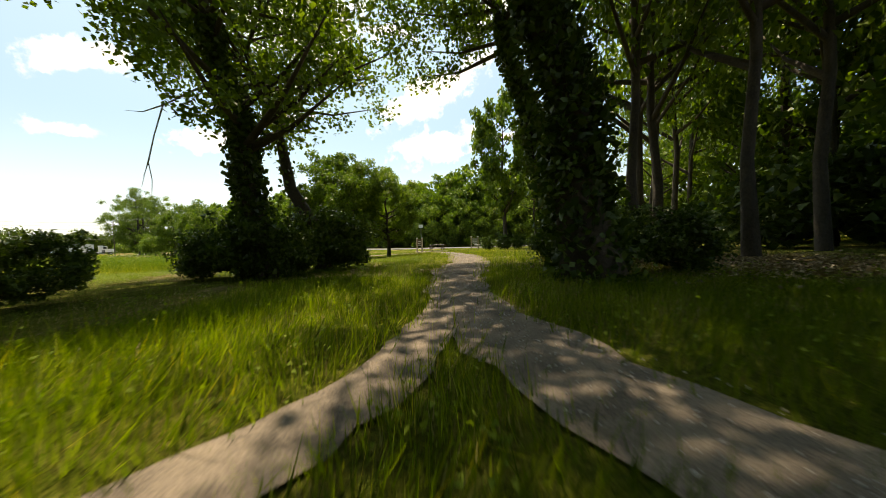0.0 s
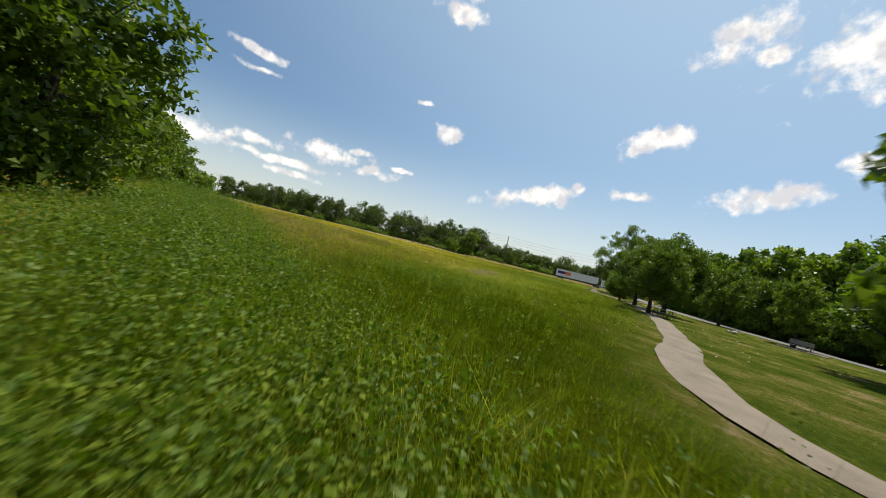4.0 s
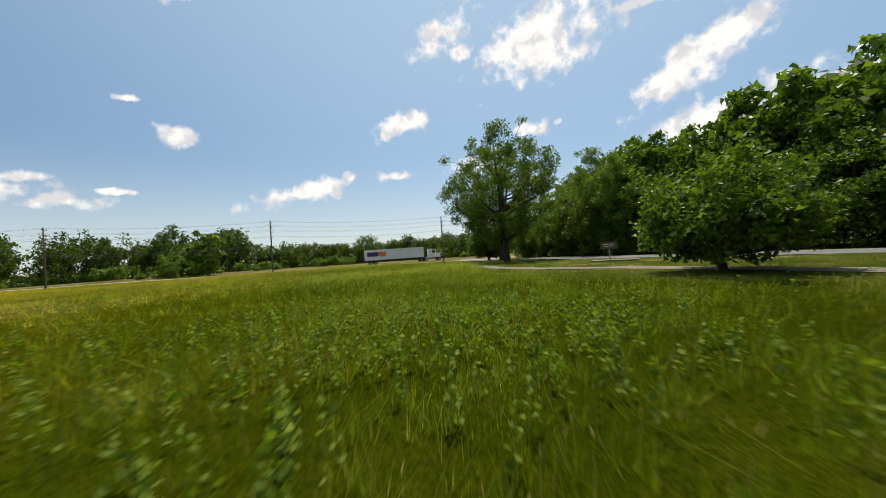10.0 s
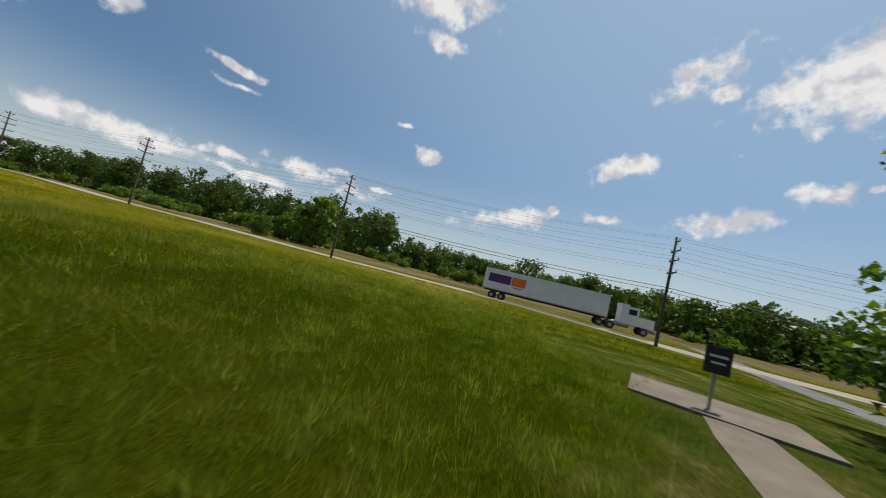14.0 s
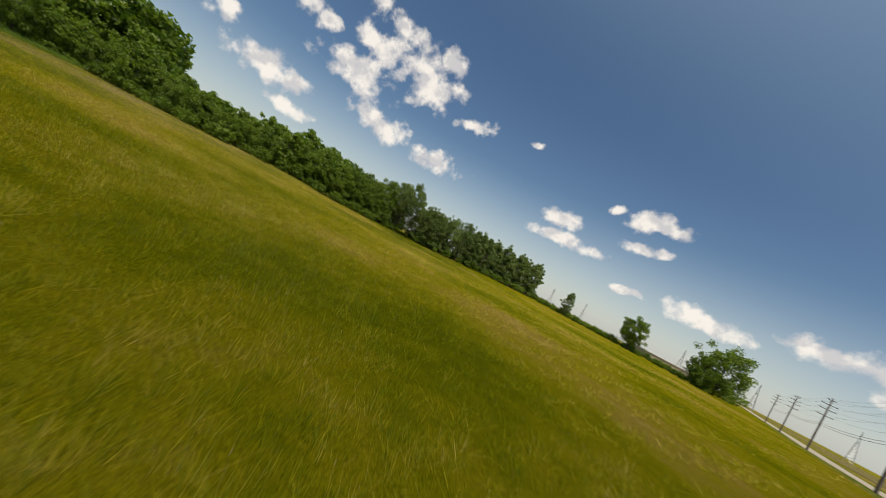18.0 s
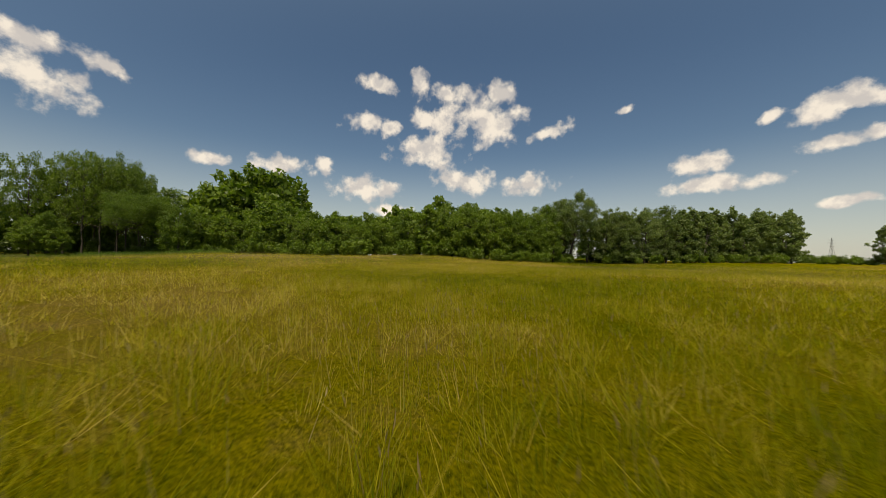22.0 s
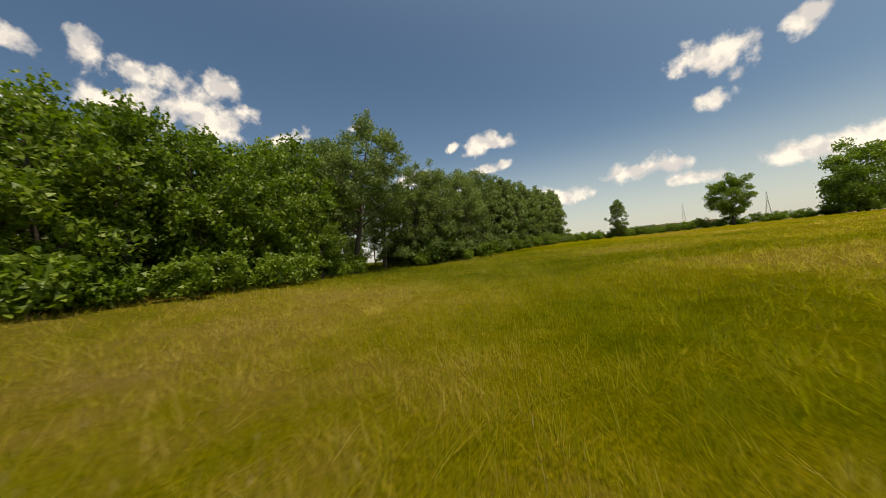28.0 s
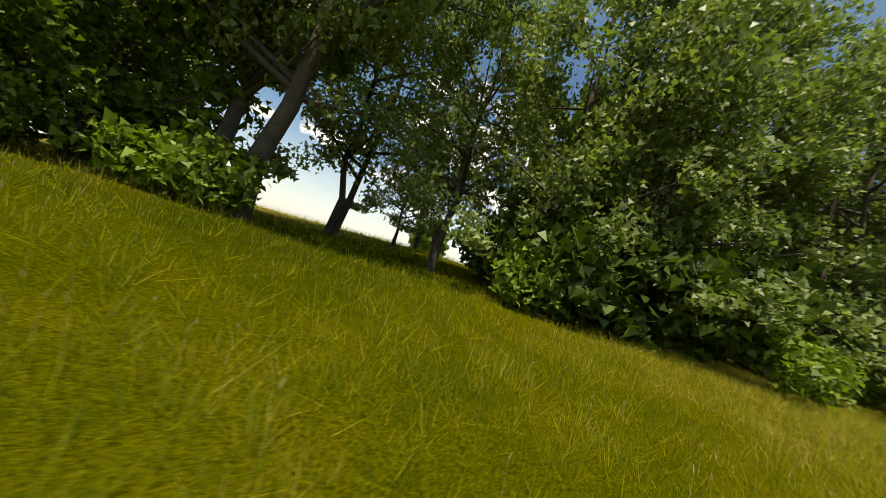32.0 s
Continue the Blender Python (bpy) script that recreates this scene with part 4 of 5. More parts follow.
for i in range(12, len(side), 2):
    (x, y), (u, v) = DRIVE[i + 1], side[i] / np.linalg.norm(side[i])
    if x < -100:
        break
    plant("wood_b", x + v * 6.5 + r.normal(0, 0.5), y - u * 6.5 + r.normal(0, 0.5), r.uniform(0.72, 0.95), r.uniform(0, 360), group="wood beyond the drive")
    plant("wood", x + v * 10.5, y - u * 10.5, r.uniform(0.95, 1.15), r.uniform(0, 360), group="wood beyond the drive")
    if i % 4 == 0:
        plant("under", x + v * 5.0 + r.normal(0, 0.6), y - u * 5.0, r.uniform(0.5, 0.8), r.uniform(0, 360), category="shrub", group="undergrowth beyond the drive")
# tall wood behind the start of the trail
for x, y, z in ((-17, -1, 1.4), (-11, -4, 1.4), (-18, 4, 1.3), (-24, -12, 1.7), (-18, -9, 1.8), (-12, -12, 1.8), (-6, -9, 1.8), (-2, -15, 1.8), (5, -13, 1.7), (-30, -9, 1.25), (-21, -18, 1.4), (-10, -20, 1.45), (3, -22, 1.4), (12, -16, 1.4)):
    plant("wood_c", x, y, z, r.uniform(0, 360), group="tall wood by the trail", tall=z * 1.04)
    plant("wood_b", x - 3.5, y + 1.5, r.uniform(0.8, 1.0), r.uniform(0, 360), group="tall wood by the trail")
# the wood behind the lawn
for i in range(13):
    x = -32 + 5.2 * i
    plant("wood_b" if i % 2 else "wood", x + r.normal(0, 0.6), 75 - 0.08 * x + r.normal(0, 0.8), r.uniform(1.0, 1.2), r.uniform(0, 360), group="wood behind the lawn")
# the poplar row that runs away to the south-west
for i in range(16):
    t = i / 15
    x, y = -103.5 - 38.5 * t + r.normal(0, 0.8), -61 - 53 * t + r.normal(0, 0.8)
    plant("fine_poplar" if i < 4 else "poplar" if i % 2 else "poplar_b", x, y, r.uniform(0.95, 1.08) * (0.82 + 0.15 * t), r.uniform(0, 360), group="poplar row")
    if i % 2 == 0:
        plant("wood_c", x + 5.5, y - 4, r.uniform(0.95, 1.15), r.uniform(0, 360), group="poplar row")
    plant("bush", x - 2.2 + r.normal(0, 0.5), y + 1.6 + r.normal(0, 0.5), r.uniform(0.6, 1.1), r.uniform(0, 360), category="bush", group="bushes under the poplars")
    plant("under", x + 1.2 + r.normal(0, 0.5), y - 1.0 + r.normal(0, 0.5), r.uniform(0.9, 1.4), r.uniform(0, 360), category="shrub", group="bushes under the poplars")
# edge of the wood round the meadow
EDGE = resample([(-19, 8), (-24, 6), (-30, 3), (-38, 0), (-47, -1.5), (-56, -3), (-65, -7), (-74, -15), (-80, -24), (-86, -33), (-88, -40)], 3.2)
for i, (x, y) in enumerate(EDGE):
    f = np.interp(-x, (44, 54, 61, 67, 73, 79), (1.1, 0.85, 0.82, 0.76, 0.98, 1.05))
    k = ("wood_b", "wood", "wood_b")[i % 3]
    if x < -79:
        k = "edge"
    plant(k, x + r.normal(0, 0.8), y + r.normal(0, 0.8), f * r.uniform(0.8, 1.0) * (0.85 if k in ("wood", "edge") else 1), r.uniform(0, 360), group="wood edge")
    q = np.array((4.6, -3.8)) * r.uniform(0.9, 1.2)
    plant("wood" if i % 2 else "wood_b", x + q[0], y + q[1], f * r.uniform(0.85, 1.05), r.uniform(0, 360), group="wood edge")
    plant("wood_c", x + q[0] * 2.1, y + q[1] * 2.1, f * r.uniform(0.8, 1.0), r.uniform(0, 360), group="wood edge")
    plant("bush", x - 2.6 + r.normal(0, 0.5), y + 2.4 + r.normal(0, 0.5), r.uniform(0.6, 1.2), r.uniform(0, 360), category="bush", group="bushes at the wood's foot")
    if i % 2:
        plant("bush_b", x - 1.0 + r.normal(0, 0.5), y + 3.4 + r.normal(0, 0.5), r.uniform(0.5, 0.9), r.uniform(0, 360), category="bush", group="bushes at the wood's foot")
# woodland right of the trail
for x, y, z in ((8.1, 14.3, 0.95), (9.6, 15.8, 0.95), (10.6, 12.4, 1.0), (10.5, 19, 1.0), (12.8, 22, 1.05), (15, 15, 1.1), (15.5, 25, 1.0), (19, 19, 1.1), (20, 31, 1.0), (24, 24, 1.1), (25, 13, 1.1), (19, 9, 1.0), (28, 36, 1.0), (31, 18, 1.1), (27, 6, 1.0)):
    plant("forest", x, y, z * 1.12, r.uniform(0, 360), group="woodland by the trail", tall=z * 1.85)
for x, y in ((25, 17), (26, 8), (24, 27), (27, -1)):
    plant("edge", x, y, 1.35, r.uniform(0, 360), group="woodland by the trail", tall=1.75)
for x, y in ((37, 16), (38, 24), (36, 32), (33, 40), (29, 46), (26, -4)):
    plant("wood_c", x, y, r.uniform(0.9, 1.1), r.uniform(0, 360), group="woodland by the trail")
for x, y in ((52, 6), (53, 16), (51, 26), (49, 36), (46, 47), (53, -6)):
    plant("wood_b", x, y, r.uniform(1.2, 1.5), r.uniform(0, 360), group="woodland by the trail")
for i in range(38):
    x, y = r.uniform(9.5, 34), r.uniform(1, 42)
    if (x < 13 and 8 < y < 13.5) or (x < 12 and y > 18):
        continue
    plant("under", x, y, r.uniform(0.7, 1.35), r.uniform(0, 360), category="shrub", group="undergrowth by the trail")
for x, y, z in ((-4.7, 11.2, 0.75), (-3.7, 11.8, 0.6), (-3.6, 14.3, 0.85), (-2.7, 13.7, 0.8), (-4.4, 14.6, 0.9), (-6.2, 11.5, 0.6), (-6.5, 7.5, 0.55), (5.1, 9.3, 0.5), (4.9, 12.3, 0.6), (5.9, 11.9, 0.62), (6.8, 9.2, 0.55), (7.4, 13.6, 0.7), (-7.5, 12.5, 0.5)):
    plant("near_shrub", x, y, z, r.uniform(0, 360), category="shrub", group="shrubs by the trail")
# the far woods beyond the road: one mass of many crowns
def far_woods(spots, seed):
    r = np.random.default_rng(seed)
    leaves, wood = [], []
    for x, y, tall, wide in spots:
        z = hz(x, y)
        u = r.normal(0, 1, (34, 3))
        u /= np.linalg.norm(u, axis=1, keepdims=True)
        k = r.uniform(0.5, 1.0, 34)[:, None]
        c = u * k * np.array((wide * 0.8, wide * 0.8, tall * 0.42)) + np.array((x, y, z + tall * 0.54))
        low = np.stack([x + r.normal(0, wide * 0.7, 18), y + r.normal(0, wide * 0.7, 18), z + r.uniform(0.3, 3.5, 18)], 1)
        c = np.concatenate([c, low])
        rad = wide * r.uniform(0.2, 0.38, len(c))
        i = r.integers(0, len(c), 2100)
        v = r.normal(0, 1, (2100, 3))
        v /= np.linalg.norm(v, axis=1, keepdims=True)
        q = c[i] + v * (rad[i] * r.uniform(0, 1, 2100) ** 0.5)[:, None]
        q[:, 2] = np.maximum(q[:, 2], z + 0.1)
        leaves.append(q)
        wood.append(tube([(x, y, z - 0.3), (x + r.normal(0, 0.3), y, z + tall * 0.4), (x, y, z + tall * 0.8)], [0.32, 0.24, 0.06], 5))
    v, f = leaf_cards(r, np.concatenate(leaves), 0.85, simple=True)
    ob = leaf_object("far_woods", v, f, M_LEAF_FAR, None)
    tagged(ob, "belt of dark green woods far beyond the road", "woods", kind="stuff")
    trunks = link("far_trunks", *merge(wood), M_BARK)
    tagged(trunks, "dark trunks of the far woods beyond the road", "trunks", kind="stuff")


BELT = []
for i in range(118):
    s = -260 + 415 * (i + r.uniform(0, 1)) / 118
    d = (r.uniform(60, 95) if s < -25 else r.uniform(74, 108)) - 0.3 * max(0, s)
    p = ROAD_AT + ROAD_DIR * s + np.array((-ROAD_DIR[1], ROAD_DIR[0])) * d
    BELT.append((p[0], p[1], r.uniform(15, 22) if s < -25 else r.uniform(9, 13.5), r.uniform(6, 8.5)))
for i in range(26):
    a = i / 25
    BELT.append((-205 + 120 * a + r.normal(0, 6), 190 - 10 * a + r.normal(0, 8), r.uniform(9, 14), r.uniform(5, 7)))
far_woods(BELT, 91)
for i in range(46):
    s = r.uniform(-160, 90)
    d = r.uniform(20, 60)
    p = ROAD_AT + ROAD_DIR * s + np.array((-ROAD_DIR[1], ROAD_DIR[0])) * d
    if s > -40 and d < 34:
        continue
    plant("bush_b" if i % 2 else "bush", p[0], p[1], r.uniform(0.9, 1.8), r.uniform(0, 360), category="bush", group="scrub beyond the road")
# hedge along the field's south-west end
for i in range(30):
    t = i / 29
    x, y = -146 - 66 * t, -113 + 22 * t
    plant("bush_b" if i % 3 else "bush", x + r.normal(0, 0.8), y + r.normal(0, 0.8), r.uniform(0.9, 1.35), r.uniform(0, 360), category="bush", group="hedge at the field's end")

# ---- grass ----


def drifts(x, y, size, seed):
    """Smooth random values from 0 to 1 in patches of the given size."""
    grid = np.random.default_rng(seed).uniform(0, 1, (64, 64))
    u, w = np.asarray(x) / size + 7.3, np.asarray(y) / size + 3.1
    i, j = np.floor(u).astype(int), np.floor(w).astype(int)
    u, w = u - i, w - j
    u, w = u * u * (3 - 2 * u), w * w * (3 - 2 * w)
    i, j, k, l = i % 64, j % 64, (i + 1) % 64, (j + 1) % 64
    return (grid[i, j] * (1 - u) + grid[k, j] * u) * (1 - w) + (grid[i, l] * (1 - u) + grid[k, l] * u) * w


def blades(name, xy, tall, wide, mat, label, seed, lean=0.25, category="grass", splay=None):
    """Grass blades, one slender bent triangle pair each, standing on the ground."""
    r = np.random.default_rng(seed)
    n = len(xy)
    z = height(xy[:, 0], xy[:, 1]) - 0.02
    a = r.uniform(0, 2 * np.pi, n)
    clump = 0.6 * drifts(xy[:, 0], xy[:, 1], 0.55, 5) + 0.4 * drifts(xy[:, 0], xy[:, 1], 1.9, 6)
    h = tall * r.uniform(0.55, 1.25, n) * (0.5 + clump)
    w = wide * r.uniform(0.6, 1.3, n)
    b = drifts(xy[:, 0], xy[:, 1], 0.8, 7) * 12 + r.normal(0, 0.8, n)
    tip = np.abs(r.normal(0, lean, n)) * h
    e = np.stack([np.cos(a), np.sin(a), 0 * a], 1)
    d = np.stack([np.cos(b), np.sin(b), 0 * b], 1)
    d[:, 0] += 0.5
    if splay is not None:
        d = d * 0.6 + np.column_stack([splay, 0 * b]) * 22
    base = np.stack([xy[:, 0], xy[:, 1], z], 1)
    up = np.array((0, 0, 1.0))
    v = np.stack([base - e * (w / 2)[:, None], base + e * (w / 2)[:, None], base + d * tip[:, None] + up * h[:, None]], 1).reshape(-1, 3)
    ob = leaf_object(name, v, np.arange(3 * n).reshape(-1, 3), mat, None)
    return tagged(ob, label, category, kind="stuff")


def stretch(y0, y1):
    """The part of the trail between two lines across it."""
    return TRAIL[(TRAIL[:, 1] > y0) & (TRAIL[:, 1] < y1)]


FLIGHT = resample([(2.2, -4), (1.2, 8), (-0.5, 15), (-4, 20.5), (-8, 23.2), (-15, 25), (-25, 28), (-38, 32), (-50, 38.5), (-60, 47), (-72, 59), (-85, 71), (-98, 79), (-114, 83), (-126, 77), (-134, 68), (-136, 56), (-130, 46), (-120, 38), (-110, 30), (-100, 18), (-96, 4), (-98, -8), (-101, -22), (-104, -38), (-106, -52), (-108, -66)], 2.0)


def scatter(count, near, far, seed):
    """Random places within a band round the line over the meadow, denser towards it."""
    r = np.random.default_rng(seed)
    i = r.integers(0, len(FLIGHT) - 1, count)
    step = FLIGHT[i + 1] - FLIGHT[i]
    n = step[:, ::-1] * np.array((-1, 1)) / np.linalg.norm(step, axis=1, keepdims=True)
    d = (near + (far - near) * r.uniform(0, 1, count) ** 1.2) * r.choice((-1, 1), count)
    q = FLIGHT[i] + step * r.uniform(0, 1, (count, 1)) + n * d[:, None]
    return q[away(q[:, 0], q[:, 1], FLIGHT[::3]) > near - 0.5]


def bare(xy, k=1.0):
    """Where no tall grass grows: lawn, paths, road, the shade of the wood."""
    x, y = xy[:, 0], xy[:, 1]
    off = (away(x, y, TRAIL) < np.interp(y, (0, 4, 9, 12, 16), (0.6, 0.65, 0.7, 0.86, 0.94)) * k) | (away(x, y, FORK) < 0.33 * k) | (away(x, y, WAY) < 0.8) | (np.abs(road_side(x, y)) < 3.6) | (away(x, y, DRIVE) < 2.5)
    return off


def tufts(xy, per, reach, seed):
    """Gathers scattered places into tufts: the places, and each one's offset from its tuft's middle."""
    r = np.random.default_rng(seed)
    off = r.normal(0, reach, (len(xy) // per * per, 2))
    return np.repeat(xy[: len(xy) // per * per : per], per, axis=0) + off, off


for count, near, far, tall, wide, seed, per, reach in ((600000, 0, 3.8, 0.27, 0.0062, 1, 14, 0.05), (340000, 3, 10, 0.29, 0.0095, 4, 10, 0.06), (260000, 9, 26, 0.30, 0.018, 2, 7, 0.07), (120000, 22, 72, 0.28, 0.05, 3, 4, 0.12)):
    xy, off = tufts(scatter(count, near, far, seed), per, reach, seed + 30)
    r = np.random.default_rng(seed + 50)
    keep = ~bare(xy) & (r.uniform(0, 1, len(xy)) > mown(xy[:, 0], xy[:, 1])) & (road_side(xy[:, 0], xy[:, 1]) > 3.6)
    keep &= r.uniform(0, 1, len(xy)) > 0.25 * russet(xy[:, 0], xy[:, 1])
    xy, off = xy[keep], off[keep]
    wet = r.uniform(0, 1, len(xy)) < lush(xy[:, 0], xy[:, 1])
    blades("meadow_grass", xy[~wet], tall, wide, M_BLADE, "tall olive-green meadow grass swaying over the field", seed, 0.5, splay=off[~wet])
    blades("meadow_grass", xy[wet], tall * 1.1, wide, M_BLADE_LUSH, "deep green tall grass beside the gravel path", seed + 10, 0.5, splay=off[wet])


def seed_heads(xy, tall, seed):
    """Thin grass stems that each carry one slender pale head."""
    r = np.random.default_rng(seed)
    n = len(xy)
    base = np.column_stack([xy, height(xy[:, 0], xy[:, 1]) - 0.02])
    a, b = r.uniform(0, 2 * np.pi, n), r.uniform(0, 2 * np.pi, n)
    e = np.stack([np.cos(a), np.sin(a), 0 * a], 1)
    h = (tall * r.uniform(0.65, 1.2, n))[:, None]
    way = np.stack([np.cos(b), np.sin(b), 0 * b], 1) * np.abs(r.normal(0, 0.22, n))[:, None] + np.array((0.08, 0, 1.0))
    top = base + way * h
    w, k = r.uniform(0.003, 0.007, n)[:, None], r.uniform(0.04, 0.085, n)[:, None]
    low, mid, tip = top - way * k * 0.4, top + way * k * 0.1, top + way * k * 0.8 + e * k * 0.2
    v = np.stack([base - e * 0.0022, base + e * 0.0022, top, low, mid + e * w, tip, mid - e * w], 1).reshape(-1, 3)
    f = (np.arange(n)[:, None, None] * 7 + np.array(((0, 1, 2), (3, 4, 5), (3, 5, 6)))[None]).reshape(-1, 3)
    return leaf_object("seed_heads", v, f, M_SEED, None)


xy = scatter(170000, 0, 34, 9)
r = np.random.default_rng(10)
keep = ~bare(xy) & (mown(xy[:, 0], xy[:, 1]) < 0.2) & (0.6 * drifts(xy[:, 0], xy[:, 1], 2.4, 8) + 0.4 * drifts(xy[:, 0], xy[:, 1], 7.0, 11) > r.normal(0.47, 0.12, len(xy)) + 0.04 * lush(xy[:, 0], xy[:, 1]) - 0.25 * ((xy[:, 0] > -62) & (xy[:, 1] < 42)) * (1 - lush(xy[:, 0], xy[:, 1])))
tagged(seed_heads(xy[keep], 0.38, 9), "straw-brown grass seed heads above the meadow", "grass", kind="stuff")


DRY_STREAK = resample([(-43.5, 33.6), (-46.5, 35.0), (-49.5, 36.6), (-52, 38.2)], 0.3)


def along(line, count, reach, seed):
    r = np.random.default_rng(seed)
    return line[r.integers(0, len(line), count)] + r.normal(0, 1, (count, 2)) * reach


STRAY = resample([(0, 14), (-3, 19), (-6.4, 22), (-10, 20), (-13, 19.5), (-20, 16)], 0.5)
xy = np.concatenate([along(stretch(-1, 56), 90000, 3.0, 31), along(stretch(-1, 44), 60000, 7.0, 32), along(WAY[30:], 50000, 3.5, 33)])
r = np.random.default_rng(12)
keep = ~bare(xy) & (r.uniform(0, 1, len(xy)) < mown(xy[:, 0], xy[:, 1])) & (np.abs(road_side(xy[:, 0], xy[:, 1])) > 3.6)
worn = drifts(xy[:, 0], xy[:, 1], 1.4, 14) * 0.6 + drifts(xy[:, 0], xy[:, 1], 0.5, 15) * 0.4 > np.interp(away(xy[:, 0], xy[:, 1], STRAY), (4, 10), (0.5, 0.8)) + r.normal(0, 0.03, len(xy))
keep &= ~worn
blades("lawn_grass", xy[keep], 0.13, 0.014, M_BLADE_LAWN, "short green lawn grass with worn patches", 12, 0.5)
xy = np.concatenate([along(stretch(-2, 42), 26000, 2.6, 41)])
keep = ~bare(xy, np.random.default_rng(44).uniform(0, 1, len(xy)) ** 0.4 * 1.1)
blades("trailside_grass", xy[keep], 0.27, 0.014, M_BLADE_LUSH, "ragged green grass along the dirt trail", 42, 0.4)

# the lawn by the trail: patches of dry trampled grass among low broad leaves
q = along(STRAY, 330000, 3.6, 16)
q = q[~bare(q) & (mown(q[:, 0], q[:, 1]) > 0.3)]
dry = drifts(q[:, 0], q[:, 1], 1.4, 14) * 0.6 + drifts(q[:, 0], q[:, 1], 0.5, 15) * 0.4 + np.random.default_rng(17).normal(0, 0.05, len(q))
blades("dead_grass", q[dry > 0.5], 0.05, 0.017, M_DEAD, "patches of dry trampled grass in the lawn", 13, 1.6)
q = q[dry < 0.47]
r = np.random.default_rng(18)
p = np.column_stack([q, height(q[:, 0], q[:, 1]) + np.abs(r.normal(0.05, 0.05, len(q)))])
v, f = leaf_cards(r, p, 0.03, flat=0.75, simple=True)
tagged(leaf_object("lawn_weeds", v, f, M_CLOVER, None), "low broad-leaved weeds growing through the lawn", "weeds", kind="stuff")

# broad-leaved weeds standing in the meadow, in drifts
r = np.random.default_rng(21)
c = scatter(17000, 0, 16, 22)
drift = np.sin(c[:, 0] * 0.55 + 1.3 * np.sin(c[:, 1] * 0.31)) + np.sin(c[:, 1] * 0.7 + 0.8)
c = c[(c[:, 0] > -94) & (c[:, 1] > 12) & (drift > r.normal(1.45, 0.4, len(c)))]
PATCHES = ((-28, 26, 1.2, 130), (-27, 28, 1.2, 70), (-29.5, 29.8, 1.5, 40), (-34.3, 32.8, 1.2, 40), (-45.8, 35.4, 1.5, 20), (-55, 41.5, 1.6, 50), (-64.5, 51.3, 2.2, 330), (-67, 50, 1.8, 80), (-72, 59, 1.6, 50), (-80.5, 68, 1.8, 90), (-87.5, 75, 1.4, 60))
c = np.concatenate([c] + [np.array((x, y)) + r.normal(0, wide, (count, 2)) for x, y, wide, count in PATCHES])
c = c[(mown(c[:, 0], c[:, 1]) < 0.3) & ~bare(c)]
n = 14
pts = np.repeat(c, n, axis=0)
up = np.tile(np.linspace(0.1, 0.5, n), len(c)) * np.repeat(r.uniform(0.6, 1.15, len(c)), n)
turn = np.tile(np.arange(n) * 2.4, len(c)) + np.repeat(r.uniform(0, 6.3, len(c)), n)
stretch_out = np.stack([np.cos(turn), np.sin(turn)], 1) * np.tile(np.linspace(0.06, 0.02, n), len(c))[:, None]
p = np.column_stack([pts + stretch_out + r.normal(0, 0.012, (len(pts), 2)), height(pts[:, 0], pts[:, 1]) + up])
v, f = leaf_cards(r, p, 0.068, flat=0.3)
tagged(leaf_object("meadow_weeds", v, f, M_WEED, None), "broad-leaved green weeds standing in the meadow grass", "weeds", kind="stuff")

blades("dry_grass", along(DRY_STREAK, 9000, 0.55, 23), 0.30, 0.009, M_DEAD, "streak of dry straw-coloured grass in the meadow", 24, 0.6)

# a belt of tall leafy weeds between the mown ground and the meadow
STRIP = resample([(-40, 10), (-30, 15), (-22, 18.8), (-17.5, 21.6), (-12.5, 23.8), (-10.2, 25.6), (-9.8, 27.6), (-11, 29)], 0.5)
c = along(STRIP, 2600, 1.5, 51)
pts = np.repeat(c, 30, axis=0)
hh = np.tile(np.linspace(0.1, 1.1, 30), len(c)) * np.repeat(r.uniform(0.6, 1.15, len(c)), 30)
p = np.column_stack([pts + r.normal(0, 0.09, (len(pts), 2)), height(pts[:, 0], pts[:, 1]) + hh])
v, f = leaf_cards(r, p, 0.045, flat=0.3, simple=True)
tagged(leaf_object("tall_weeds", v, f, M_BELT, None), "belt of tall leafy green weeds beside the mown ground", "weeds", kind="stuff")
blades("tall_grass", along(STRIP, 40000, 1.7, 52), 0.72, 0.012, M_BLADE_LUSH, "tall green grass in the belt beside the mown ground", 53, 0.5)
VERGE = WAY[(WAY[:, 0] < -78.8) & (WAY[:, 0] > -97)] + np.array((1.8, -3.6))
xy, off = tufts(along(VERGE, 90000, 1.2, 54), 12, 0.07, 55)
keep = ~bare(xy) & (away(xy[:, 0], xy[:, 1], WAY) > 2.0)
blades("tall_grass", xy[keep], 0.56, 0.009, M_BLADE_LUSH, "tall bent green grass on the bank beside the gravel path", 56, 0.6, splay=off[keep])
# the belt's broad-leaved weeds
q = along(STRIP, 90000, 1.25, 54)
r = np.random.default_rng(55)
p = np.column_stack([q, height(q[:, 0], q[:, 1]) + 0.08 + 0.62 * r.uniform(0, 1, len(q)) ** 0.8 * (0.6 + 0.5 * drifts(q[:, 0], q[:, 1], 1.1, 56))])
v, f = leaf_cards(r, p, 0.055, flat=0.5, simple=True)
tagged(leaf_object("tall_weeds", v, f, M_WEED, None), "dense belt of dark green leafy weeds beside the mown ground", "weeds", kind="stuff")
# low leafy plants in the shade along the trail
c = along(stretch(-2, 12), 900, 3.6, 61)
c = c[c[:, 1] < 14]
c = c[~bare(c)]
pts = np.repeat(c, 12, axis=0)
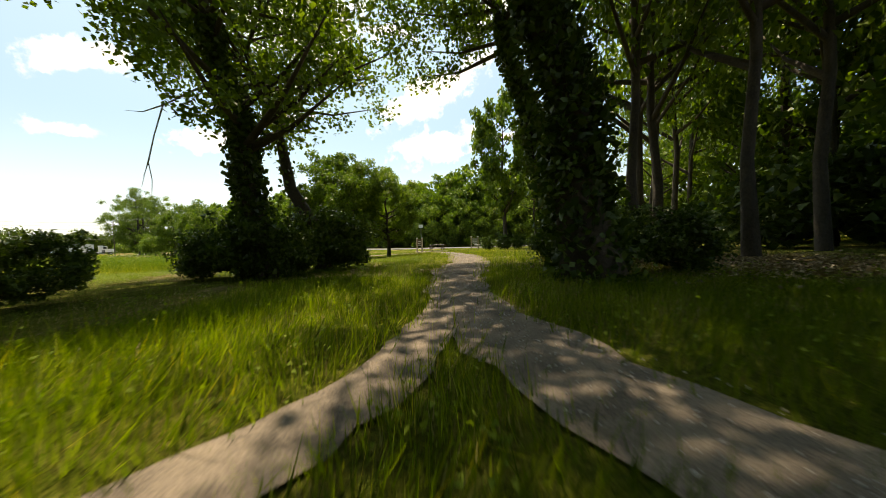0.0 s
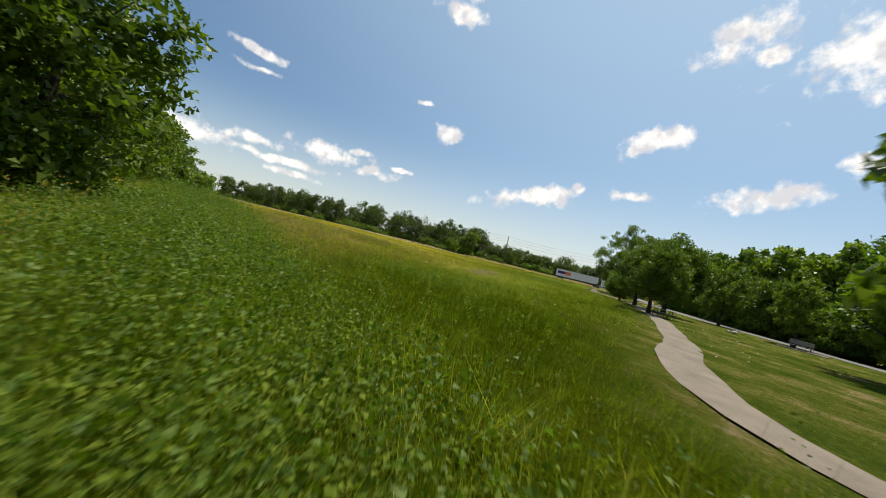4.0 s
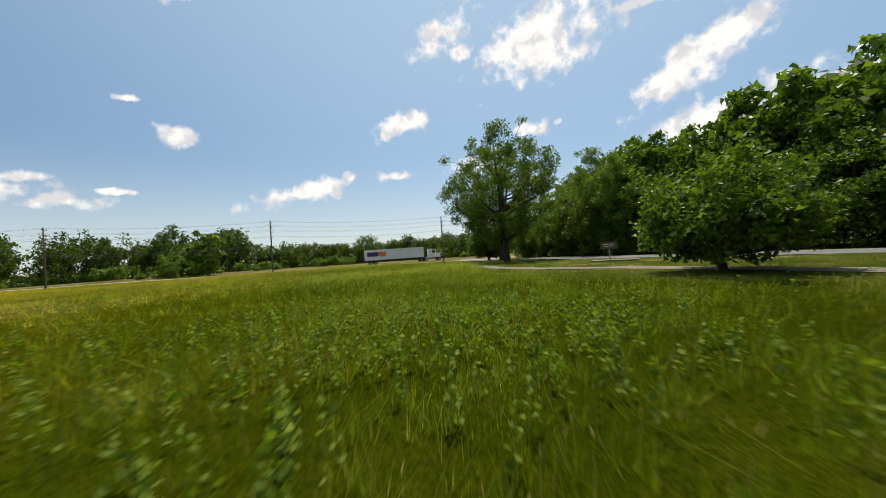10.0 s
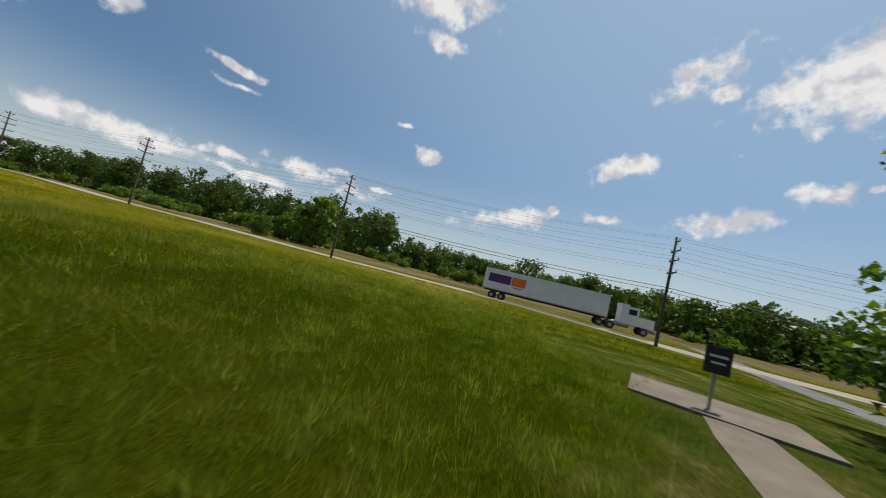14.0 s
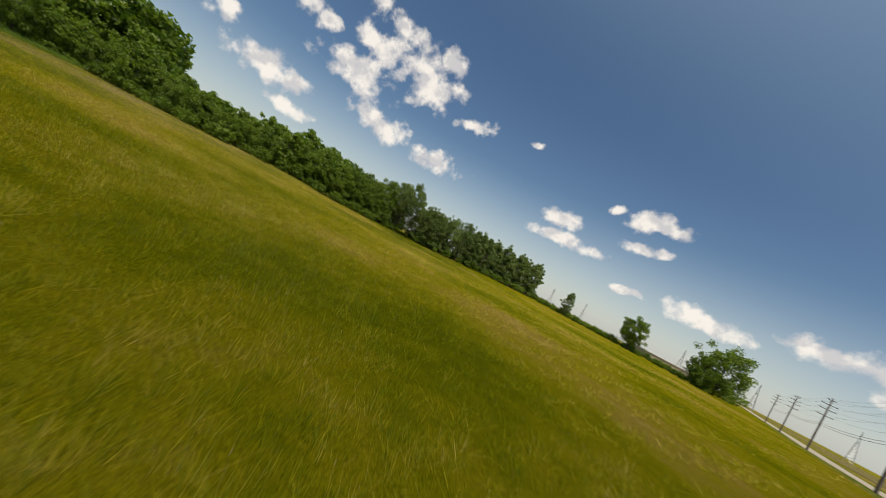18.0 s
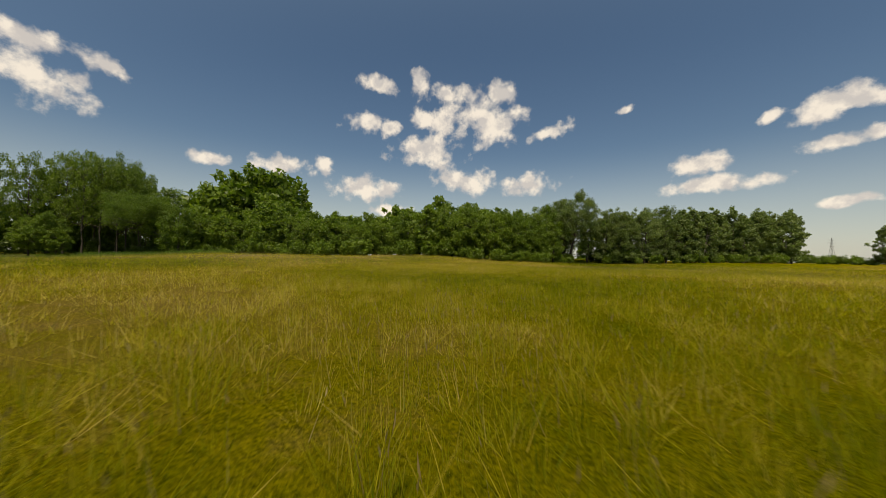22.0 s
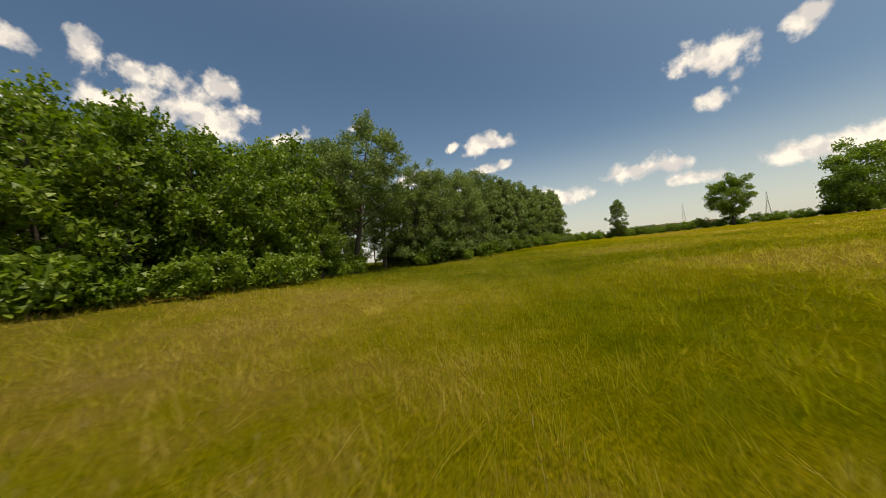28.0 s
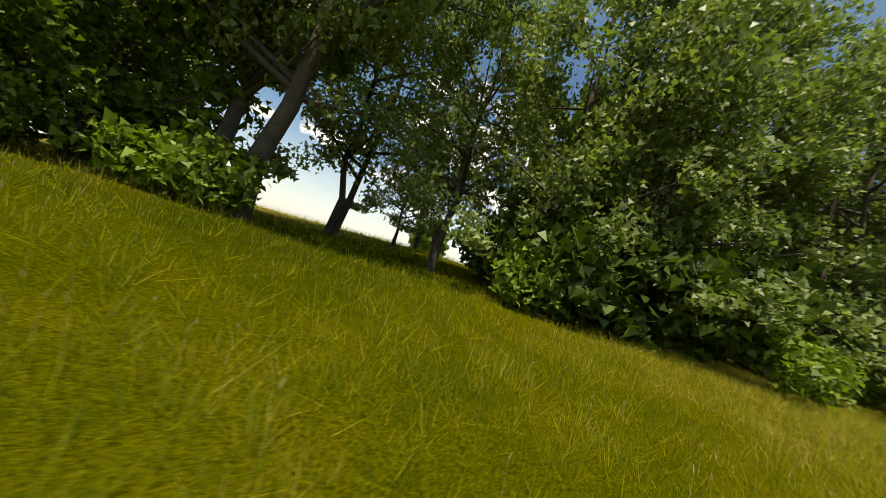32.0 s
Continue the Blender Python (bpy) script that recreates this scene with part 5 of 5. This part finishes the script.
p = np.column_stack([pts + r.normal(0, 0.13, (len(pts), 2)), height(pts[:, 0], pts[:, 1]) + np.abs(r.normal(0.1, 0.1, len(pts)))])
v, f = leaf_cards(r, p, 0.035, flat=0.6, simple=True)
tagged(leaf_object("ground_plants", v, f, M_WEED, None), "low leafy plants growing in the shade by the trail", "plants", kind="stuff")

# grass on the wedge of the fork and ragged tufts on the trail's edge
rr = np.random.default_rng(71)
xy = np.column_stack([rr.uniform(-2.5, 8, 42000), rr.uniform(0.5, 10, 42000)])
xy = xy[~bare(xy, rr.uniform(0, 1, len(xy)) ** 0.4 * 1.1)]
blades("trailside_grass", xy, 0.20, 0.011, M_BLADE_LUSH, "ragged green grass round the fork of the trail", 72, 0.5)


def pebbles(count, line, half, seed):
    """Small angular stones lying on a trail."""
    r = np.random.default_rng(seed)
    p = line[r.integers(0, len(line), count)] + r.normal(0, 1, (count, 2)) * half * 0.5 + r.uniform(-0.35, 0.35, (count, 2))
    p = p[away(p[:, 0], p[:, 1], line) < half]
    n = len(p)
    s = r.uniform(0.004, 0.014, n)[:, None, None]
    shape = np.array(((1, 0, 0), (0, 1, 0), (-1, 0, 0), (0, -1, 0), (0, 0, 0.8), (0, 0, -0.6)))[None] * (1 + r.normal(0, 0.25, (n, 6, 1)))
    v = shape * s + np.column_stack([p, height(p[:, 0], p[:, 1]) + 0.05])[:, None, :]
    tri = np.array(((0, 1, 4), (1, 2, 4), (2, 3, 4), (3, 0, 4), (1, 0, 5), (2, 1, 5), (3, 2, 5), (0, 3, 5)))
    f = (np.arange(n)[:, None, None] * 6 + tri[None]).reshape(-1, 3)
    return leaf_object("trail_pebbles", v.reshape(-1, 3), f, M_STONE, None)


tagged(pebbles(5200, stretch(-1, 36), 0.6, 73), "small pale pebbles scattered on the dirt trail", "pebbles", kind="stuff")
# fallen leaves under the trees
rr = np.random.default_rng(74)
c = np.concatenate([np.column_stack([rr.normal(8.6, 1.6, 9000), rr.normal(11.2, 1.4, 9000)])])
p = np.column_stack([c, height(c[:, 0], c[:, 1]) + 0.055 + rr.uniform(0, 0.03, len(c))])
v, f = leaf_cards(rr, p, 0.09, flat=0.85, droop=0.0)
tagged(leaf_object("leaf_litter", v, f, M_LITTER, None), "dry brown fallen leaves under the trees", "leaf litter", kind="stuff")

# ---- poles and wires ----


def box(cx, cy, cz, sx, sy, sz):
    x, y, z = sx / 2, sy / 2, sz / 2
    v = [(cx + a * x, cy + b * y, cz + c * z) for a in (-1, 1) for b in (-1, 1) for c in (-1, 1)]
    f = [(0, 1, 3, 2), (4, 6, 7, 5), (0, 4, 5, 1), (2, 3, 7, 6), (0, 2, 6, 4), (1, 5, 7, 3)]
    return np.array(v), f


ARMS = (11.9, 10.8, 9.7, 8.3)
REACH = (0.55, 1.15, 1.15, 1.15)


def utility_pole():
    root = new("utility_pole")
    part("post", *tube([(0, 0, -0.5), (0, 0, 3), (0, 0, 7), (0, 0, 12.4)], [0.19, 0.17, 0.15, 0.11], 10), M_POLE, root, smooth=True)
    for z, w in zip(ARMS, REACH):
        arm = part("crossarm", *box(0, 0.14, z, 2 * w + 0.3, 0.10, 0.12), M_POLE, root)
        for s in (-1, 1):
            part("insulator", *tube([(s * w, 0.14, z + 0.05), (s * w, 0.14, z + 0.14), (s * w, 0.14, z + 0.2), (s * w, 0.14, z + 0.34)], [0.03, 0.07, 0.05, 0.03], 8), M_INSUL, arm)
            part("brace", *tube([(s * 0.5, 0.14, z - 0.04), (0.0, 0.15, z - 0.5)], [0.02, 0.02], 5), M_STEEL, arm)
    return root


pole_0 = utility_pole()
road_turn = math.degrees(math.atan2(ROAD_DIR[1], ROAD_DIR[0])) - 90
STATIONS = [-210, -168, -126, -84, -42, 0, 42, 84]
pole_base = np.array((-146.0, 73.6))
tops = []
for i, s in enumerate(STATIONS):
    p = pole_base + ROAD_DIR * s
    m = Matrix.Translation((p[0], p[1], hz(p[0], p[1]))) @ Matrix.Rotation(radians(road_turn), 4, "Z")
    if i == 0:
        pole_0.matrix_basis, ob = m, pole_0
    else:
        ob = copy_thing(pole_0, m)
    tagged(ob, "weathered wooden utility pole with four crossarms", "utility pole", group="poles along the road")
    tops.append(m)
for z, w in zip(ARMS, REACH):
    for s in (-1, 1):
        for a, b in zip(tops[:-1], tops[1:]):
            p, q = a @ Vector((s * w, 0.14, z + 0.34)), b @ Vector((s * w, 0.14, z + 0.34))
            line = [p.lerp(q, t) - Vector((0, 0, 0.75 * 4 * t * (1 - t))) for t in np.linspace(0, 1, 11)]
            tagged(link("overhead_wire", *tube(line, [0.012] * 11, 4), M_WIRE), "dark overhead wire sagging between two poles", "wire", group="overhead wires")
for z in (6.6, 6.2):
    for a, b in zip(tops[:-1], tops[1:]):
        p, q = a @ Vector((0.12, 0, z)), b @ Vector((0.12, 0, z))
        line = [p.lerp(q, t) - Vector((0, 0, 0.5 * 4 * t * (1 - t))) for t in np.linspace(0, 1, 11)]
        tagged(link("telephone_cable", *tube(line, [0.03] * 11, 4), M_WIRE), "thick black cable strung below the wires", "cable", group="telephone cables")

# ---- lorry ----


def lorry():
    """Lorry along +x, cab in front; origin on the ground at the trailer's middle."""
    root = new("semi_truck")
    part("trailer_box", *box(0, 0, 2.65, 16.0, 2.55, 2.85), M_WHITE, root, "long white box trailer")
    part("chassis", *box(0, 0, 1.1, 15.6, 1.0, 0.25), M_BLACK, root)
    part("side_rail", *box(0, -1.29, 1.27, 16.0, 0.03, 0.14), M_STEEL, root)
    part("side_rail", *box(0, 1.29, 1.27, 16.0, 0.03, 0.14), M_STEEL, root)
    part("cab", *merge([box(10.5, 0, 2.1, 2.0, 2.4, 2.2), box(12.4, 0, 1.6, 2.0, 2.0, 1.15), box(9.9, 0, 3.2, 1.0, 2.2, 0.5)]), M_WHITE, root, "white conventional cab")
    part("windscreen", *box(11.52, 0, 2.65, 0.03, 2.0, 0.75), M_GLASS, root)
    for s in (-1, 1):
        part("side_window", *box(10.8, s * 1.21, 2.6, 0.9, 0.03, 0.65), M_GLASS, root)
        part("fuel_tank", *tube([(9.0, s * 1.0, 0.85), (9.0, s * 1.0, 0.85 + 1e-3), (10.6, s * 1.0, 0.85)], [0.3, 0.3, 0.3], 10), M_STEEL, root)
    part("bumper", *box(13.45, 0, 0.75, 0.15, 2.3, 0.4), M_STEEL, root)
    for x in (-6.6, -5.3, 7.2, 8.5, 12.3):
        for s in (-1, 1):
            wheel = part("wheel", *tube([(x, s * 0.85, 0.5), (x, s * 0.86, 0.5), (x, s * 1.14, 0.5), (x, s * 1.2, 0.5)], [0.42, 0.5, 0.5, 0.42], 16), M_BLACK, root)
            part("rim", *tube([(x, s * 1.19, 0.5), (x, s * 1.215, 0.5)], [0.26, 0.24], 12), M_STEEL, wheel)
    # the painted name as two plain blocks of colour on each side
    for s in (-1, 1):
        y, way = s * 1.282, -s
        part("painted_block", *box(way * -5.9, y, 2.85, 3.0, 0.012, 1.15), M_PURPLE, root, "dark purple painted block")
        part("painted_block", *box(way * -3.35, y, 2.85, 1.9, 0.012, 1.15), M_ORANGE, root, "orange painted block")
        part("painted_line", *box(way * -3.4, y, 2.05, 1.3, 0.012, 0.12), M_PURPLE, root)
    return root


ob = lorry()
lorry_at = ROAD_AT + ROAD_DIR * 29.5 + np.array((-ROAD_DIR[1], ROAD_DIR[0])) * 1.3
ob.matrix_basis = Matrix.Translation((*lorry_at, hz(*lorry_at) + 0.09)) @ Matrix.Rotation(math.atan2(ROAD_DIR[1], ROAD_DIR[0]), 4, "Z")
tagged(ob, "white articulated lorry with purple and orange lettering on the road", "truck")

# ---- park furniture ----


def place(root, x, y, turn=0.0, up=0.0):
    root.matrix_basis = Matrix.Translation((x, y, hz(x, y) + up)) @ Matrix.Rotation(radians(turn), 4, "Z")
    return root


def picnic_table():
    root = new("picnic_table")
    for k in range(5):
        part("table_plank", *box(0, -0.32 + k * 0.16, 0.75, 1.8, 0.145, 0.045), M_GREYWOOD, root)
    for s in (-1, 1):
        for k in range(2):
            part("seat_plank", *box(0, s * (0.66 + 0.15 * k), 0.44, 1.8, 0.14, 0.045), M_GREYWOOD, root)
        part("crossbar", *box(s * 0.7, 0, 0.40, 0.06, 1.55, 0.09), M_DARKWOOD, root)
        for q in (-1, 1):
            part("leg", *tube([(s * 0.7, q * 0.62, -0.02), (s * 0.7, q * 0.22, 0.73)], [0.05, 0.05], 4), M_DARKWOOD, root)
    return root


def notice_board(wide=1.5, high=1.0, top=2.1, back=None):
    root = new("notice_board")
    for s in (-1, 1):
        post = part("post", *box(s * wide * 0.5, 0, top / 2, 0.12, 0.12, top), M_TAN, root, "pale tan timber post")
        part("cap", *box(s * wide * 0.5, 0, top + 0.04, 0.16, 0.16, 0.08), M_WHITE, post)
    part("panel", *box(0, -0.03, top - high / 2 - 0.1, wide - 0.1, 0.06, high), back or M_BROWN, root)
    for k in range(3):
        part("writing_line", *box(0, -0.065, top - 0.35 - k * 0.2, wide * 0.6, 0.008, 0.05), M_WHITE, root)
    return root


def post_sign(panel_w, panel_h, top, mat):
    root = new("sign")
    part("post", *tube([(0, 0, -0.2), (0, 0, top)], [0.045, 0.045], 8), M_STEEL, root)
    panel = part("panel", *box(0, -0.06, top - panel_h / 2, panel_w, 0.05, panel_h), mat, root)
    part("writing_bar", *box(0, -0.09, top - panel_h * 0.35, panel_w * 0.7, 0.008, panel_h * 0.1), M_WHITE, panel)
    part("writing_bar", *box(0, -0.09, top - panel_h * 0.6, panel_w * 0.55, 0.008, panel_h * 0.08), M_WHITE, panel)
    return root


def bench():
    root = new("bench")
    for k in range(3):
        part("seat_slat", *box(0, -0.16 + k * 0.15, 0.44, 1.6, 0.13, 0.04), M_GREYWOOD, root)
        part("back_slat", *box(0, 0.26 + 0.03 * k, 0.60 + k * 0.14, 1.6, 0.035, 0.11), M_GREYWOOD, root)
    for s in (-1, 1):
        part("leg", *box(s * 0.65, 0.03, 0.2, 0.07, 0.45, 0.44), M_DARKWOOD, root)
        part("back_support", *tube([(s * 0.65, 0.22, 0.4), (s * 0.65, 0.36, 0.98)], [0.03, 0.03], 5), M_DARKWOOD, root)
    return root


table_0 = tagged(place(picnic_table(), -2.1, 40.4, 20), "grey weathered wooden picnic table on the lawn", "picnic table", group="picnic tables")
copy_thing(table_0, Matrix.Translation((-41.2, 52.6, hz(-41.2, 52.6))) @ Matrix.Rotation(radians(70), 4, "Z"))
tagged(place(notice_board(0.6, 0.6, 1.6), -3.75, 38.2, -10), "dark wooden notice board on two posts", "notice board")
tagged(place(notice_board(0.8, 0.6, 1.45, M_GREYWOOD), 2.3, 41.6, 10), "pale wooden park notice board on two posts", "notice board")
tagged(place(post_sign(0.6, 0.45, 3.5, M_WHITE), -5.2, 48.6, 0), "small white sign on a steel post", "sign")
tagged(place(post_sign(1.1, 0.55, 1.45, M_BROWN), -70.3, 74.2, 15), "brown park information sign on a post", "sign")
tagged(place(post_sign(0.62, 0.72, 1.75, M_BLACK), -102.6, 87.6, 60), "dark back of a sign on a short post", "sign")
tagged(place(bench(), -36.5, 63.0, 30), "grey slatted park bench on the lawn", "bench")


def pad(x, y, sx, sy, turn, label):
    v, f = box(0, 0, 0.02, sx, sy, 0.08)
    ob = link("concrete_pad", v, f, M_GRAVEL)
    ob.matrix_basis = Matrix.Translation((x, y, hz(x, y) + 0.02)) @ Matrix.Rotation(radians(turn), 4, "Z")
    return tagged(ob, label, "pad", kind="structure")


pad(-2.6, 39.9, 3.6, 2.4, 20, "pale concrete slab under the picnic table")
pad(-36.5, 63.2, 3.4, 2.2, 30, "pale concrete slab under the bench")
pad(-70.0, 74.3, 3.2, 1.5, 15, "pale gravel pad under the park sign")
pad(-102.9, 88.2, 4.2, 3.2, 45, "pale gravel pad at the end of the path")


def low_rail():
    """A low barrier of one log on two short posts."""
    root = new("log_barrier")
    part("log", *tube([(-1.25, 0, 0.42), (-1.2, 0, 0.42), (0, 0, 0.43), (1.2, 0, 0.42), (1.25, 0, 0.42)], [0.07, 0.1, 0.105, 0.1, 0.07], 9), M_GREYWOOD, root, smooth=True)
    for s in (-0.8, 0.8):
        part("post", *tube([(s, 0, -0.2), (s, 0, 0.36)], [0.08, 0.075], 8), M_DARKWOOD, root)
    return root


rail_0 = low_rail()
for i in range(6):
    x, y = 3.5 + 3.0 * i, 45.9 - 0.15 * i
    m = Matrix.Translation((x, y, hz(x, y))) @ Matrix.Rotation(radians(-5), 4, "Z")
    if i == 0:
        rail_0.matrix_basis, ob = m, rail_0
    else:
        ob = copy_thing(rail_0, m)
    tagged(ob, "low grey log barrier beside the park drive", "barrier", group="log barriers")


def boulder(seed, size):
    r = np.random.default_rng(seed)
    bm = bmesh.new()
    bmesh.ops.create_icosphere(bm, subdivisions=2, radius=size)
    for v in bm.verts:
        v.co *= 1 + r.normal(0, 0.09)
        v.co.z *= 0.7
    me = bpy.data.meshes.new("boulder")
    bm.to_mesh(me)
    bm.free()
    me.materials.append(M_STONE)
    return new("boulder", me)


for i, (x, y, size) in enumerate(((-61, 81.5, 0.22), (-63.5, 83, 0.26), (-66, 84.6, 0.2), (-69, 86.2, 0.28), (-73, 88, 0.22), (-40.5, 60.6, 0.3), (-41.6, 61.2, 0.2))):
    ob = boulder(i, size)
    ob.matrix_basis = Matrix.Translation((x, y, hz(x, y) + size * 0.35))
    tagged(ob, "small pale boulder on the grass beside the drive", "boulder", group="boulders by the drive")

# white flower heads standing in the grass along the path
rr = np.random.default_rng(81)
c = np.concatenate([WAY[rr.integers(20, len(WAY) - 10, 260)] + rr.normal(0, 1, (260, 2)) * np.array((2.5, 2.5))])
c = c[(c[:, 0] > -95) & (c[:, 0] < -20) & ~bare(c) & (away(c[:, 0], c[:, 1], FLIGHT) > 2.5)]
k = 7
a = np.tile(np.arange(k) / k * 2 * np.pi, len(c))
p = np.column_stack([np.repeat(c, k, axis=0) + np.stack([np.cos(a), np.sin(a)], 1) * 0.022, np.repeat(height(c[:, 0], c[:, 1]) + rr.uniform(0.2, 0.42, len(c)), k)])
v, f = leaf_cards(rr, p, 0.026, flat=0.8, droop=0.0, simple=True)
tagged(leaf_object("white_flowers", v, f, M_PETAL, None), "small white flower heads standing in the meadow grass", "flowers", kind="stuff")


def shed(x, y, turn):
    root = new("park_shelter")
    w, d, h = 5.0, 4.0, 2.3
    for sx, sy, cx, cy, n in ((w, 0.12, 0, -d / 2, "wall"), (w, 0.12, 0, d / 2, "wall"), (0.12, d - 0.24, -w / 2 + 0.06, 0, "wall"), (0.12, d - 0.24, w / 2 - 0.06, 0, "wall")):
        part(n, *box(cx, cy, h / 2, sx, sy, h), M_BROWN, root)
    part("door", *box(-1.2, -d / 2 - 0.07, 1.0, 0.9, 0.05, 2.0), M_DARKWOOD, root)
    part("sign_panel", *box(1.2, -d / 2 - 0.07, 1.4, 0.8, 0.04, 0.6), M_WHITE, root)
    e = 0.5
    v = [(-w / 2 - e, -d / 2 - e, h), (w / 2 + e, -d / 2 - e, h), (w / 2 + e, d / 2 + e, h), (-w / 2 - e, d / 2 + e, h), (-w / 2 + 0.8, 0, h + 1.5), (w / 2 - 0.8, 0, h + 1.5)]
    v += [(a, b, c + 0.12) for a, b, c in v]
    f = [(6, 7, 11, 10), (8, 9, 10, 11), (7, 8, 11), (9, 6, 10), (0, 1, 7, 6), (1, 2, 8, 7), (2, 3, 9, 8), (3, 0, 6, 9), (0, 4, 5, 1), (2, 5, 4, 3), (1, 5, 2), (3, 4, 0)]
    part("roof", np.array(v), f, M_ROOF, root, "brown shingled hip roof")
    return tagged(place(root, x, y, turn), "small brown park building with a shingled roof", "shelter")


shed(24.0, 51.5, -20)


def pylon():
    """A lattice power mast with three arms."""
    root = new("power_pylon")
    for a in (-1, 1):
        for b in (-1, 1):
            part("leg", *tube([(a * 2.6, b * 2.6, -0.3), (a * 0.7, b * 0.7, 18), (a * 0.12, b * 0.12, 27)], [0.16, 0.13, 0.1], 4), M_STEEL, root)
    for z, w in ((18.0, 4.6), (21.5, 5.4), (24.5, 3.8)):
        part("crossarm", *tube([(-w, 0, z + 0.3), (0, 0, z), (w, 0, z + 0.3)], [0.1, 0.28, 0.1], 4), M_STEEL, root)
    bars = []
    for k in range(7):
        z0, z1 = 2.6 * k, 2.6 * (k + 1)
        s0, s1 = 2.6 - 1.9 * z0 / 18, 2.6 - 1.9 * z1 / 18
        for q in range(4):
            c, s = math.cos(q * math.pi / 2), math.sin(q * math.pi / 2)
            turn = lambda x, y, z: (x * c - y * s, x * s + y * c, z)
            bars += [tube([turn(-s0, s0, z0), turn(s1, s1, z1)], [0.07, 0.07], 3), tube([turn(s0, s0, z0), turn(-s1, s1, z1)], [0.07, 0.07], 3)]
    part("bracing", *merge(bars), M_STEEL, root)
    return root


pylon_0 = pylon()
for i, (x, y) in enumerate(((-430, -300), (-382, -343), (-333, -388), (-283, -433), (-235, -478), (-190, -520))):
    m = Matrix.Translation((x, y, hz(x, y))) @ Matrix.Rotation(radians(48), 4, "Z")
    if i == 0:
        pylon_0.matrix_basis, ob = m, pylon_0
    else:
        ob = copy_thing(pylon_0, m)
    tagged(ob, "grey steel lattice power pylon far beyond the field", "power pylon", group="far power line")


def warehouse(x, y, turn):
    root = new("warehouse")
    part("wall", *box(0, 0, 2.0, 46, 20, 4.0), M_CONCRETE, root)
    v, f = box(0, 0, 4.25, 47, 21, 0.5)
    part("roof", v, f, M_WHITE, root, "white flat roof")
    for k in range(7):
        part("dock_door", *box(-18 + 6 * k, -10.05, 1.6, 3.2, 0.12, 3.0), M_STEEL, root)
    return tagged(place(root, x, y, turn), "long low white warehouse beyond the field", "warehouse")


warehouse(-238, -185, 15)
